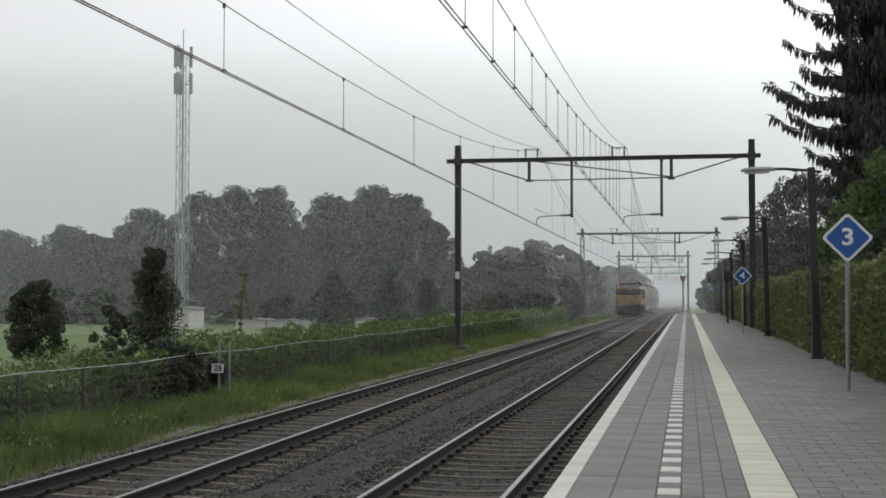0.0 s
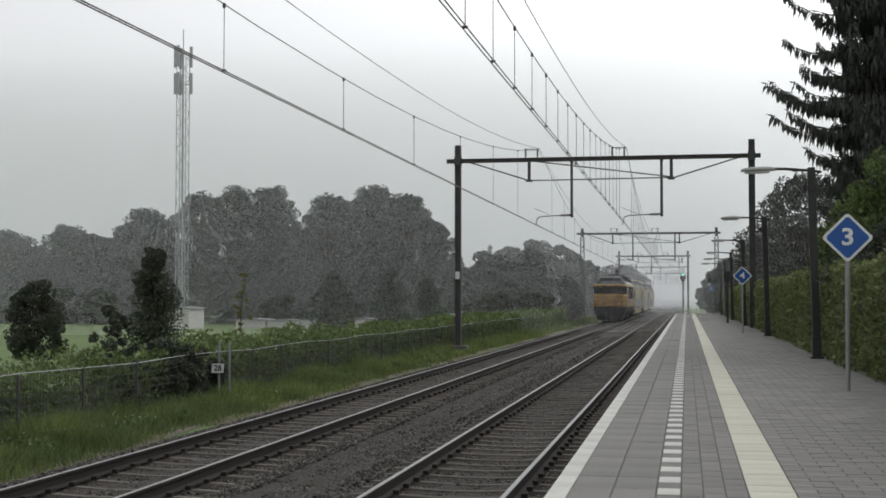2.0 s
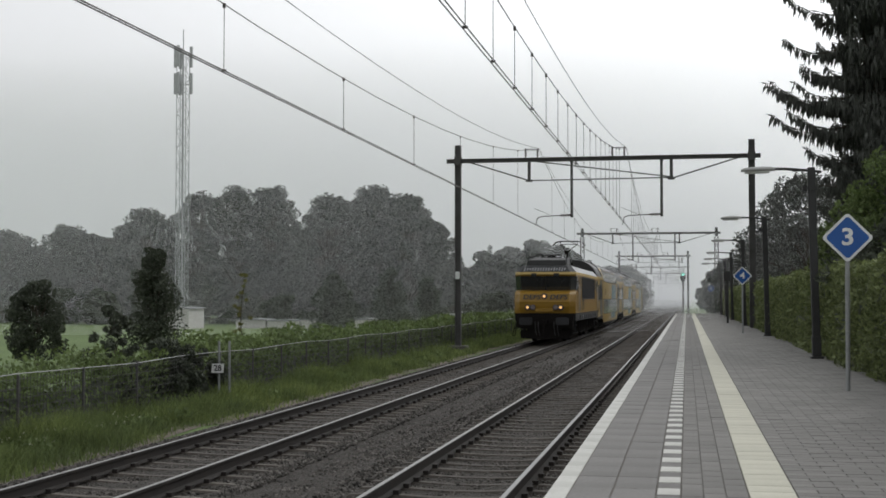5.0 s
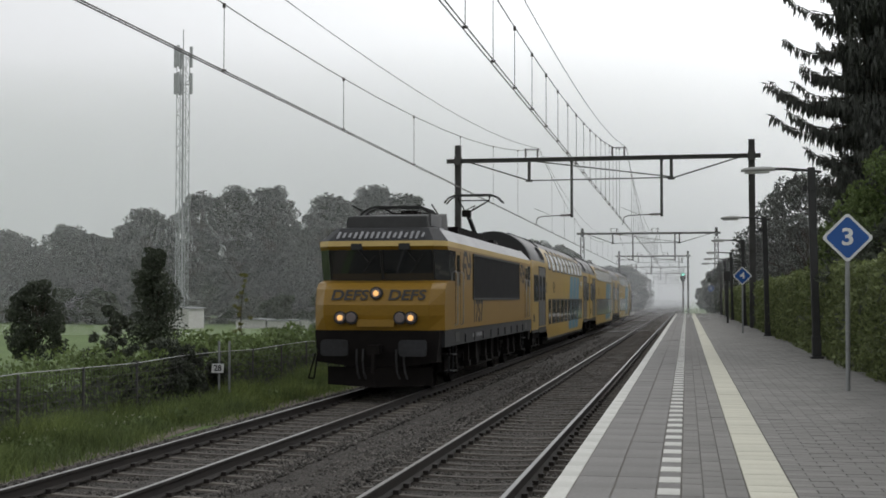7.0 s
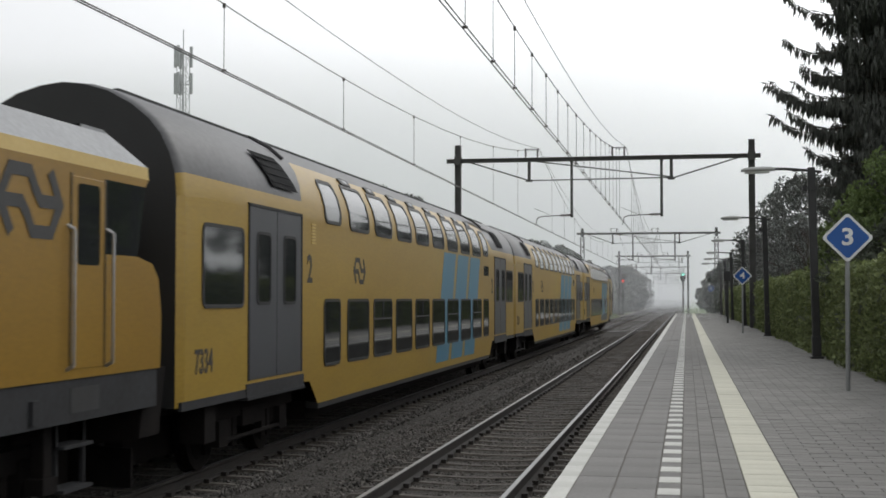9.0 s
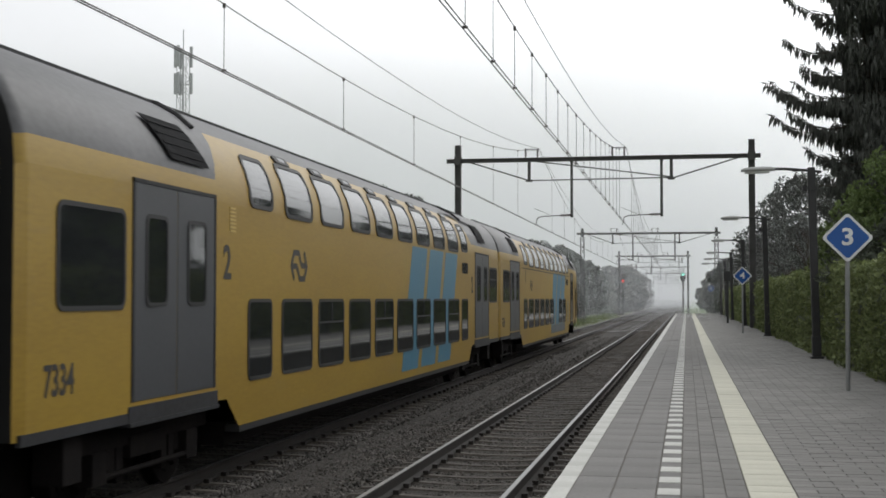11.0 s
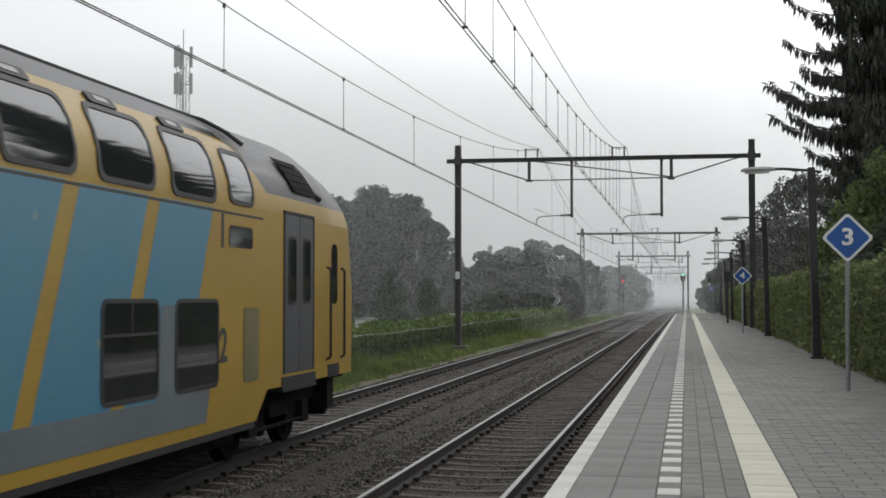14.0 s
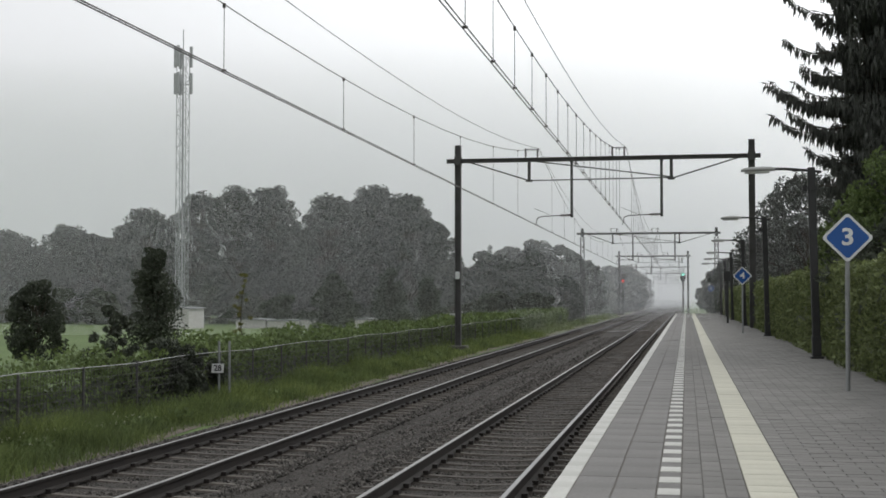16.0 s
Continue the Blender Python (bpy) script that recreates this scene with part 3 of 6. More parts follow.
def logo(parent, x, y, z, s):
    """The operator's sign as plain bent bars."""
    bm = bmesh.new()
    w = 0.2
    def strip(pts):
        for (a, b), (c, d) in zip(pts, pts[1:]):
            dx, dz = c - a, d - b
            ln = math.hypot(dx, dz)
            nx, nz = -dz / ln * w / 2, dx / ln * w / 2
            ex, ez = dx / ln * w * 0.25, dz / ln * w * 0.25
            o = [(a + nx - ex, b + nz - ez), (c + nx + ex, d + nz + ez), (c - nx + ex, d - nz + ez), (a - nx - ex, b - nz - ez)]
            plate(bm, [(u * s, v * s) for u, v in o], lambda u, v, out: Vector((x + out, y + u, z + v)), 0.003)
    strip([(-0.62, -0.45), (-0.92, 0.0), (-0.62, 0.45), (-0.05, 0.45), (0.12, 0.2), (0.3, 0.02), (0.75, 0.02), (0.92, -0.02)])
    strip([(0.62, 0.45), (0.92, 0.0), (0.62, -0.45), (0.05, -0.45), (-0.12, -0.2), (-0.3, -0.02), (-0.75, -0.02)])
    return part("logo", bm, M["ink"], parent, "black double-arrow sign")


def wheelset(parent, y, r, name="wheelset"):
    bm = bmesh.new()
    for s in (-1, 1):
        a, b = s * 0.69, s * 0.82
        bar(bm, (a, 0, 0), (b, 0, 0), r, 20)
        bar(bm, (s * 0.66, 0, 0), (a, 0, 0), r + 0.025, 20)
        bar(bm, (b, 0, 0), (b + s * 0.015, 0, 0), r * 0.72, 14)
        for k in range(5):
            a2 = k * math.tau / 5
            bar(bm, (b + s * 0.02, 0.3 * r * math.cos(a2), 0.3 * r * math.sin(a2)), (b + s * 0.03, 0.6 * r * math.cos(a2), 0.6 * r * math.sin(a2)), 0.03, 4)
    bar(bm, (-0.7, 0, 0), (0.7, 0, 0), 0.09, 8)
    ob = part(name, bm, M["grime_shade"], parent)
    ob.location = (0, y, r)
    WHEELS.append((ob, y, r))
    return ob


WHEELS = []


def bogie(parent, y, base, r):
    bm = bmesh.new()
    for s in (-1, 1):
        x = s * 1.0
        box(bm, x - 0.09, x + 0.09, y - base / 2 - 0.55, y + base / 2 + 0.55, 0.62, 0.82)
        box(bm, x - 0.11, x + 0.11, y - 0.45, y + 0.45, 0.48, 0.7)
        for k in (-1, 1):
            yy = y + k * base / 2
            box(bm, x - 0.06, x + 0.13, yy - 0.16, yy + 0.16, r - 0.16, r + 0.16)
            for d in (-0.3, 0.3):
                bar(bm, (x, yy + d, 0.42), (x, yy + d, 0.68), 0.08, 8)
            box(bm, x - 0.05, x + 0.05, yy - 0.62 * k - 0.08, yy - 0.62 * k + 0.08, 0.25, 0.7)
        bar(bm, (x + s * 0.1, y - base / 2, 0.36), (x + s * 0.1, y + base / 2, 0.36), 0.03, 6)
        box(bm, x - 0.02, x + 0.05, y - 0.85, y - 0.7, 0.3, 0.65)
        box(bm, x - 0.02, x + 0.05, y + 0.7, y + 0.85, 0.3, 0.65)
    box(bm, -1.0, 1.0, y - 0.3, y + 0.3, 0.5, 0.85)
    b = part("bogie_frame", bm, M["grime_shade"], parent)
    for k in (-1, 1):
        wheelset(parent, y + k * base / 2, r)
    return b


def double_door(parent, y0, y1, side, z0=1.1, z1=3.28):
    """Two leaves with tall panes, and the step below."""
    mid = (y0 + y1) / 2
    for a, b in ((y0 + 0.02, mid - 0.008), (mid + 0.008, y1 - 0.02)):
        bm = bmesh.new()
        box(bm, side * 1.30, side * 1.397, a, b, z0, z1)
        leaf = soften(part("door", bm, M["door_grey"], parent, "grey door leaf with a tall pane"), 0.006, 1)
        w = (b - a) * 0.46
        c = (a + b) / 2
        bm = bmesh.new()
        plate(bm, round_rect(w, 0.88, 0.08), lambda u, v, out: Vector((side * (1.397 + out), c + u, 2.51 + v)), 0.004)
        part("pane", bm, M["glass"], leaf)
        bm = bmesh.new()
        ring(bm, round_rect(w + 0.06, 0.94, 0.1), round_rect(w - 0.01, 0.86, 0.075), lambda u, v, out: Vector((side * (1.397 + out), c + u, 2.51 + v)), 0.012)
        part("seal", bm, M["rubber"], leaf)
    bm = bmesh.new()
    for a, b, c, d in ((y0 - 0.03, y0 + 0.02, z0, z1 + 0.03), (y1 - 0.02, y1 + 0.03, z0, z1 + 0.03), (y0 - 0.03, y1 + 0.03, z1, z1 + 0.04)):
        box(bm, side * 1.36, side * 1.403, a, b, c, d)
    part("door_frame", bm, M["frame_grey"], parent)
    bm = bmesh.new()
    box(bm, side * 1.1, side * 1.405, y0 - 0.1, y1 + 0.1, 0.90, 1.06)
    box(bm, side * 1.2, side * 1.42, y0 - 0.1, y1 + 0.1, 0.86, 0.90)
    part("door_step", bm, M["frame_grey"], parent, "worn dark grey door step")


def coach_shell(rear_end, cab):
    """Loft of the cross section; the skirt drops between the bogies, the upper side is yellow there."""
    zs = [p[1] for p in COACH]
    def bottom(v):
        return float(np.interp(v, [0, 4.92, 5.36, rear_end - 5.25, rear_end - 4.8, 40], [0.94, 0.94, 0.58, 0.58, 0.94, 0.94]))
    stops = [0.0, 0.15, 2.2, 4.3, 4.55, 4.93, 5.36, 8, 11, 14, 17, 20, rear_end - 5.25, rear_end - 4.8, rear_end - 2.2, rear_end - 0.15, rear_end]
    bm = bmesh.new()
    rows = []
    for v in stops:
        pinch = 0.05 if v in (0.0, rear_end) else 0.0
        drop = 0.0
        half = [(1.39 - pinch, bottom(v))] + [(max(0, x - pinch), z - (0.02 if pinch else 0)) for x, z in COACH]
        pts = []
        for x, z in half:
            vv = v
            if z > 3.5:
                if v == 4.55:
                    vv = v + 0.35 * min(1, (z - 3.5) / 0.6)
                if v == rear_end - 4.8:
                    vv = v - 0.95 * min(1, (z - 3.5) / 0.6)
            if cab and v > rear_end - 2.3:
                # the driver's end is rounded in plan and falls forward at the top
                if v == rear_end:
                    vv = float(np.interp(z, [0.9, 1.05, 2.2, 3.25, 3.5, 4.53], [rear_end - 0.22, rear_end - 0.05, rear_end, rear_end - 0.38, rear_end - 0.62, rear_end - 1.8]))
                    x *= 0.86
                elif v > rear_end - 0.5:
                    vv = float(np.interp(z, [0.9, 2.2, 3.25, 3.5, 4.53], [rear_end - 0.5, rear_end - 0.45, rear_end - 0.72, rear_end - 0.95, rear_end - 2.25]))
                x, z = x, z - (0.22 * max(0, (z - 3.4)) * (0.9 if v == rear_end else 0.55 if v > rear_end - 0.5 else 0.0))
            pts.append((x, vv, z))
        ringpts = [(-x, y, z) for x, y, z in pts] + [(x, y, z) for x, y, z in reversed(pts[:-1])]
        rows.append([bm.verts.new(p) for p in ringpts])
    n = len(rows[0])
    k = len(COACH)
    for j in range(len(rows) - 1):
        mid = 4.5 < stops[j] < rear_end - 4.85
        for i in range(n - 1):
            h = i if i < k else n - 2 - i
            f = bm.faces.new((rows[j][i], rows[j + 1][i], rows[j + 1][i + 1], rows[j][i + 1]))
            f.material_index = 0 if h <= 3 or (mid and h <= 6) else 1
            f.smooth = h > 2
    f = bm.faces.new(rows[0])
    f.material_index = 2
    f = bm.faces.new(rows[-1])
    f.material_index = 0 if cab else 2
    return bm


def coach(cab=False, first=False, front_open=False):
    rear = 27.6 if cab else 27.75
    c = tagged(new("double_deck_coach"), "yellow and grey double-deck driving coach with a rounded cab" if cab else "yellow and grey double-deck coach with blue stripes", "railway coach", "coaches of the train")
    part("body", coach_shell(rear, cab), [M["coach_yellow"], M["train_grey"], M["rubber"]], c)
    for side in (1, -1):
        window(c, 1.35, 2.5, 1.36, 0.92, side)
        double_door(c, 2.25, 4.5, side)
        spans = [(5.7, 6.6)] + [(7.08 + 1.785 * i, 8.48 + 1.785 * i) for i in range(8)] + [(21.4, 22.25)]
        if cab:
            spans = spans[:6] + [(17.9, 19.2)] + [(19.7, 20.95)]
        for i, (a, b) in enumerate(spans):
            window(c, (a + b) / 2, 1.61, b - a, 0.96, side, split=side > 0 and i in (2, 4, 6, 8))
        for i, (a, b) in enumerate([(5.75, 6.65)] + [(7.22 + 1.765 * i, 8.5 + 1.765 * i) for i in range(8)] + [(21.35, 22.2)]):
            window(c, (a + b) / 2, 3.60, b - a, 0.70 if 0 < i < 9 else 0.62, side, r=0.14, tall=6, name="upper_window")
            if 0 < i < 9 and side > 0:
                bm = bmesh.new()
                pl = wall((a + b) / 2 - 0.1, 4.04, side)
                plate(bm, round_rect(0.62, 0.11, 0.04), pl, 0.03)
                vent = part("roof_vent", bm, M["rubber"], c)
                bm = bmesh.new()
                plate(bm, round_rect(0.30, 0.05, 0.02), wall((a + b) / 2 - 0.12, 4.04, side, 0.03), 0.008)
                part("flap", bm, M["silver"], vent)
        # dark hatches in the grey end roofs
        for a, b in ((2.9, 4.1), (rear - 3.95, rear - 2.75)):
            bm = bmesh.new()
            o = [(a + 0.35, 0.0), (b + 0.25, 0.0), (b - 0.15, 0.44), (a - 0.05, 0.44)]
            pl = wall(0, 3.6, side, 0.03)
            dense = []
            for p, q in zip(o, o[1:] + o[:1]):
                dense += [(p[0] + (q[0] - p[0]) * t / 4, p[1] + (q[1] - p[1]) * t / 4) for t in range(4)]
            plate(bm, dense, pl, 0.006)
            hatch = part("roof_hatch", bm, M["grille"], c, "dark slatted roof hatch")
            bm = bmesh.new()
            for t in range(4):
                zz = 0.06 + 0.1 * t
                s = zz / 0.44
                plate(bm, [(a + 0.40 - 0.4 * s, zz), (b + 0.2 - 0.4 * s, zz), (b + 0.2 - 0.4 * s, zz + 0.03), (a + 0.40 - 0.4 * s, zz + 0.03)], wall(0, 3.6, side, 0.034), 0.006)
            part("slat", bm, M["grille"], hatch)
        # rear door and end window
        if not cab:
            double_door(c, 23.42, 25.72, side)
            window(c, 26.6, 2.5, 1.34, 0.92, side, split=side > 0)
        else:
            double_door(c, 23.5, 24.9, side)
            bm = bmesh.new()
            plate(bm, round_rect(0.58, 0.92, 0.06), wall(22.15, 1.55, side), 0.008)
            part("side_panel", bm, M["pane_pale"], c, "dull olive side panel")
            bm = bmesh.new()
            plate(bm, round_rect(0.33, 0.92, 0.12), wall(26.05, 2.5, side), 0.01)
            part("cab_door_pane", bm, M["glass"], c)
            for y in (25.62, 26.42):
                bm = bmesh.new()
                tube(bm, [(side * 1.40, y, 1.2), (side * 1.46, y, 1.24), (side * 1.46, y, 2.56), (side * 1.40, y, 2.6)], 0.02, 6)
                part("grab_rail", bm, M["frame_grey"], c)
            bm = bmesh.new()
            box(bm, side * 1.30, side * 1.396, 25.7, 26.35, 0.93, 1.12)
            part("cab_step", bm, M["frame_grey"], c)
        bm = bmesh.new()
        plate(bm, round_rect(0.85, 0.26, 0.07), wall(21.85 if not cab else 21.75, 2.87, side), 0.008)
        part("small_window", bm, M["glass"], c)
        # stripes above and below the lower windows
        for k in range(3):
            a = 14.6 + 1.83 * k
            bm = bmesh.new()
            o = [(a, 0.72), (a + 1.52, 0.72), (a + 1.52 + 1.0, 3.17), (a + 1.0, 3.17)]
            plate(bm, o, lambda u, v, out: Vector((side * (1.39 + out), u, v)), 0.003)
            part("stripe", bm, M["blue"], c, "slanted faded blue stripe")
        if cab and side > 0:
            bm = bmesh.new()
            plate(bm, [(14.6, 0.72), (20.6, 0.72), (20.7, 1.05), (20.7, 2.05), (19.3, 2.05), (19.2, 1.06), (14.9, 1.06)], lambda u, v, out: Vector((1.39 + out, u, v)), 0.0045)
            part("repaint_patch", bm, M["patch"], c, "pale grey repainted patch low on the side")
            bm = bmesh.new()
            box(bm, 1.388, 1.394, 5.0, 22.6, 3.13, 3.16)
            part("trim_line", bm, M["ink"], c)
        for y, bend in ((4.72, 0.5), (rear - 5.2, -0.75)):
            bm = bmesh.new()
            tube(bm, [(side * (x + 0.01), y + bend * (1 - (z - 4.1) / 0.43) * -0.35, z + 0.015) for x, z in COACH[6:]], 0.032, 6)
            part("roof_lip", bm, M["rubber"], c, "black curved roof lip")
        for a, b in ((0.06, 2.16), (rear - 1.95, rear - 0.08)) if not cab else ((0.06, 2.16),):
            bm = bmesh.new()
            box(bm, side * 1.35, side * 1.397, a, b, 0.90, 1.0)
            part("sole_strip", bm, M["frame_grey"], c)
        bm = bmesh.new()
        box(bm, side * 1.2, side * 1.388, 5.4, rear - 5.3, 0.50, 0.60)
        part("skirt_edge", bm, M["rubber"], c)
        if side > 0:
            for y, z, t in ((4.92, 2.53, "2"), (22.95, 2.45, "2")) if not cab else ((6.15, 2.85, "1"), (6.85, 1.6, "2"), (21.1, 2.9, "1"), (21.15, 1.55, "2")):
                lettering("class_number", t, 0.56, M["ink"], c, on_side(1.393, y, z, 1.0))
            logo(c, 1.392, 7.85, 2.58, 0.40 if not cab else 0.34)
            lettering("fleet_number", "7334", 0.38, M["ink"], c, on_side(1.393, 0.72, 1.4, 0.75))
            bm = bmesh.new()
            for k in range(7):
                box(bm, 1.388, 1.40, 5.0, 5.2, 2.92 + 0.045 * k, 2.945 + 0.045 * k)
            part("air_grille", bm, M["cream"], c)
    bm = bmesh.new()
    for x in (-0.5, 0.5):
        box(bm, x - 0.04, x + 0.04, 0.3, rear - (4.6 if cab else 1.2), 4.42, 4.47)
    part("roof_rib", bm, M["frame_grey"], c)
    bm = bmesh.new()
    box(bm, -1.15, 1.15, 5.5, rear - 5.4, 0.32, 0.6)
    box(bm, -1.2, 1.2, 0.1, rear - 0.3, 0.86, 1.0)
    # extra block between the wheels, added to shut out light from the far side
    box(bm, -0.62, 0.62, 0.3, rear - 0.5, 0.25, 0.86)
    for y in (1.0, rear - 1.6):
        for s in (-1, 1):
            box(bm, s * 1.0, s * 1.3, y, y + 0.35, 0.45, 0.9)
    part("underframe", bm, M["grime_shade"], c)
    for y in (3.3, rear - 3.4):
        bogie(c, y, 2.4, 0.46)
    for end, s in (((0, -1),) if cab else ((0, -1), (rear, 1))):
        bm = bmesh.new()
        for x in (-0.88, 0.88):
            bar(bm, (x, end, 1.04), (x, end + s * 0.05, 1.04), 0.16, 10)
        part("buffer", bm, M["grime_shade"], c)
        bm = bmesh.new()
        for q in range(2):
            box(bm, -0.78 + 0.02 * q, 0.78 - 0.02 * q, end + s * 0.06 * q, end + s * 0.06 * (q + 1), 1.1, 3.1)
        part("gangway", bm, M["rubber"], c)
    if cab:
        bm = bmesh.new()
        v0 = rear - 0.14
        g = [[bm.verts.new((x, y - 0.55 * t ** 1.6 + 0.03, z)) for x, y in ((-1.2, v0 - 0.22), (-0.6, v0), (0.6, v0), (1.2, v0 - 0.22))] for z, t in ((2.35, 0), (2.75, 0.45), (3.15, 0.72))]
        for r0, r1 in zip(g, g[1:]):
            for i in range(3):
                bm.faces.new((r0[i], r0[i + 1], r1[i + 1], r1[i]))
        scr = part("windscreen", bm, M["glass"], c, smooth=True)
        bm = bmesh.new()
        for s in (-1, 1):
            for z in (2.2, 1.75, 1.25):
                tube(bm, [(s * 1.1, rear - 0.2, z), (s * 1.12, rear + 0.08, z), (s * 0.8, rear + 0.1, z)], 0.018, 6)
        part("handrail", bm, M["grime_shade"], c)
        bm = bmesh.new()
        for s in (-1, 1):
            bar(bm, (s * 0.88, rear - 0.1, 1.05), (s * 0.88, rear + 0.42, 1.05), 0.11, 10)
            bar(bm, (s * 0.88, rear + 0.42, 1.05), (s * 0.88, rear + 0.47, 1.05), 0.24, 14)
        part("buffer", bm, M["grime_shade"], c)
        bm = bmesh.new()
        o = [(-0.85, 0.22), (0.85, 0.22), (1.0, 0.62), (-1.0, 0.62)]
        for s0, s1 in ((rear - 0.25, rear - 0.12),):
            v = [bm.verts.new((x, y, z)) for y in (s0, s1) for x, z in o]
            for q in ((0, 1, 2, 3), (7, 6, 5, 4), (0, 4, 5, 1), (1, 5, 6, 2), (2, 6, 7, 3), (3, 7, 4, 0)):
                bm.faces.new([v[i] for i in q])
        part("rail_guard", bm, M["grime_shade"], c)
        bm = bmesh.new()
        tube(bm, [(1.16, 24.55, 4.0), (1.3, 25.0, 3.68), (1.36, 25.3, 3.6)], 0.05, 6)
        part("antenna_rib", bm, M["rubber"], c)
        for s in (-1, 1):
            bm = bmesh.new()
            bar(bm, (s * 0.9, rear - 0.16, 1.5), (s * 0.9, rear - 0.06, 1.5), 0.12, 12)
            part("tail_lamp", bm, M["lens"], c)
    return c


# ---- locomotive ----
def cab_rows():
    """Rows of the nose from below up: front v, front half width, side v, height."""
    return [(0.10, 1.16, 0.40, 1.42), (0.02, 1.20, 0.38, 1.75), (0.0, 1.20, 0.38, 1.98), (0.14, 1.20, 0.46, 2.33), (0.36, 1.22, 0.62, 2.47),
            (0.72, 1.20, 0.98, 2.53), (0.50, 1.20, 0.80, 3.22), (0.42, 1.22, 0.72, 3.30), (0.44, 1.22, 0.74, 3.42), (0.85, 1.02, 1.1, 3.72), (1.0, 0.9, 1.2, 3.75)]


def build_locomotive():
    L = 17.35
    e = tagged(new("locomotive"), "yellow and grey electric locomotive with raised pantograph and lit headlamps", "locomotive")
    bm = bmesh.new()
    rows = []
    for v, w, vs, z in cab_rows():
        hx = 1.485 if z <= 3.43 else 1.22
        rows.append((v, w, vs, z, hx))
    for end in (0, 1):
        grid = []
        for v, w, vs, z, hx in rows:
            line = [(-hx, 1.68, z), (-hx, vs, z), (-w, v, z), (w, v, z), (hx, vs, z), (hx, 1.68, z)]
            if end:
                line = [(-x, L - y, z_) for x, y, z_ in line]
            grid.append([bm.verts.new(p) for p in line])
        for j in range(len(grid) - 1):
            for i in range(5):
                f = bm.faces.new((grid[j][i], grid[j][i + 1], grid[j + 1][i + 1], grid[j + 1][i]))
                f.material_index = 1 if j == 5 else 2 if j == 7 else (3 if i in (0, 4) else 4) if j >= 8 else 0
        bm.faces.new(grid[-1]).material_index = 4
    # middle hull
    sec = [(1.485, 1.42, 0), (1.485, 3.22, 0), (1.485, 3.30, 2), (1.485, 3.42, 3), (1.22, 3.72, 3), (0.0, 3.75, 3)]
    ys = [1.68, 6.3, 11.0, L - 1.68]
    ringrows = []
    for y in ys:
        r = [(-x, y, z) for x, z, _ in sec] + [(x, y, z) for x, z, _ in reversed(sec[:-1])]
        ringrows.append([bm.verts.new(p) for p in r])
    mats = [m for _, _, m in sec]
    order = [0, 0, 2, 3, 3, 3, 3, 2, 0, 0]
    for a, b in zip(ringrows, ringrows[1:]):
        for i in range(len(a) - 1):
            bm.faces.new((a[i], b[i], b[i + 1], a[i + 1])).material_index = order[i]
    body = part("body", bm, [M["yellow"], M["glass"], M["cream"], M["silver"], M["frame_grey"]], e)
    # underframe and buffer beams
    bm = bmesh.new()
    box(bm, -1.47, 1.47, 0.45, L - 0.45, 1.04, 1.42)
    part("solebar", bm, M["frame_grey"], e)
    for s, y in ((-1, 0.1), (1, L - 0.1)):
        bm = bmesh.new()
        o = [(-1.35, 0.72), (-0.6, 0.62), (0.6, 0.62), (1.35, 0.72), (1.42, 1.42), (-1.42, 1.42)]
        a = [bm.verts.new((x, y, z)) for x, z in o]
        b = [bm.verts.new((x, y - s * 0.5, z)) for x, z in o]
        bm.faces.new(a)
        bm.faces.new(b)
        for i in range(6):
            bm.faces.new((a[i], a[(i + 1) % 6], b[(i + 1) % 6], b[i]))
        part("buffer_beam", bm, M["grime_shade"], e)
        for x in (-0.88, 0.88):
            bm = bmesh.new()
            bar(bm, (x, y, 1.04), (x, y + s * 0.3, 1.04), 0.1, 10)
            bm2 = round_rect(0.62, 0.36, 0.08)
            plate(bm, bm2, lambda u, v, out: Vector((x + u, y + s * (0.3 + out), 1.04 + v)), 0.05)
            part("buffer", bm, M["frame_grey"], e)
        bm = bmesh.new()
        box(bm, -0.13, 0.13, min(y, y + s * 0.35), max(y, y + s * 0.35), 0.9, 1.1)
        bar(bm, (0, y + s * 0.3, 1.0), (0, y + s * 0.36, 0.5), 0.05, 6)
        part("coupler", bm, M["grime_shade"], e)
        bm = bmesh.new()
        a = [bm.verts.new((x, y + s * d, z)) for x, d, z in ((-1.2, -0.3, 0.2), (0, 0.1, 0.16), (1.2, -0.3, 0.2), (1.2, -0.3, 0.6), (0, 0.1, 0.6), (-1.2, -0.3, 0.6))]
        bm.faces.new((a[0], a[1], a[4], a[5]))
        bm.faces.new((a[1], a[2], a[3], a[4]))
        r = bmesh.ops.extrude_face_region(bm, geom=bm.faces[:])
        for g in r["geom"]:
            if isinstance(g, bmesh.types.BMVert):
                g.co.y -= s * 0.04
        part("rail_guard", bm, M["grime_shade"], e)
        for x, d in ((-0.45, 0.12), (0.45, 0.12), (-0.3, 0.16), (0.62, 0.1)):
            bm = bmesh.new()
            tube(bm, [(x, y + s * 0.02, 1.0), (x + 0.02, y + s * d, 0.75), (x + 0.05, y + s * d * 1.2, 0.5), (x + 0.1, y + s * d, 0.35)], 0.025, 6)
            part("brake_hose", bm, M["rubber"], e)
        if s < 0:
            # cab front steps hang at the corner
            bm = bmesh.new()
            tube(bm, [(-1.35, y, 0.9), (-1.42, y - 0.05, 0.35), (-1.55, y - 0.05, 0.35), (-1.4, y, 0.9)], 0.02, 6)
            part("shunter_step", bm, M["grime_shade"], e)
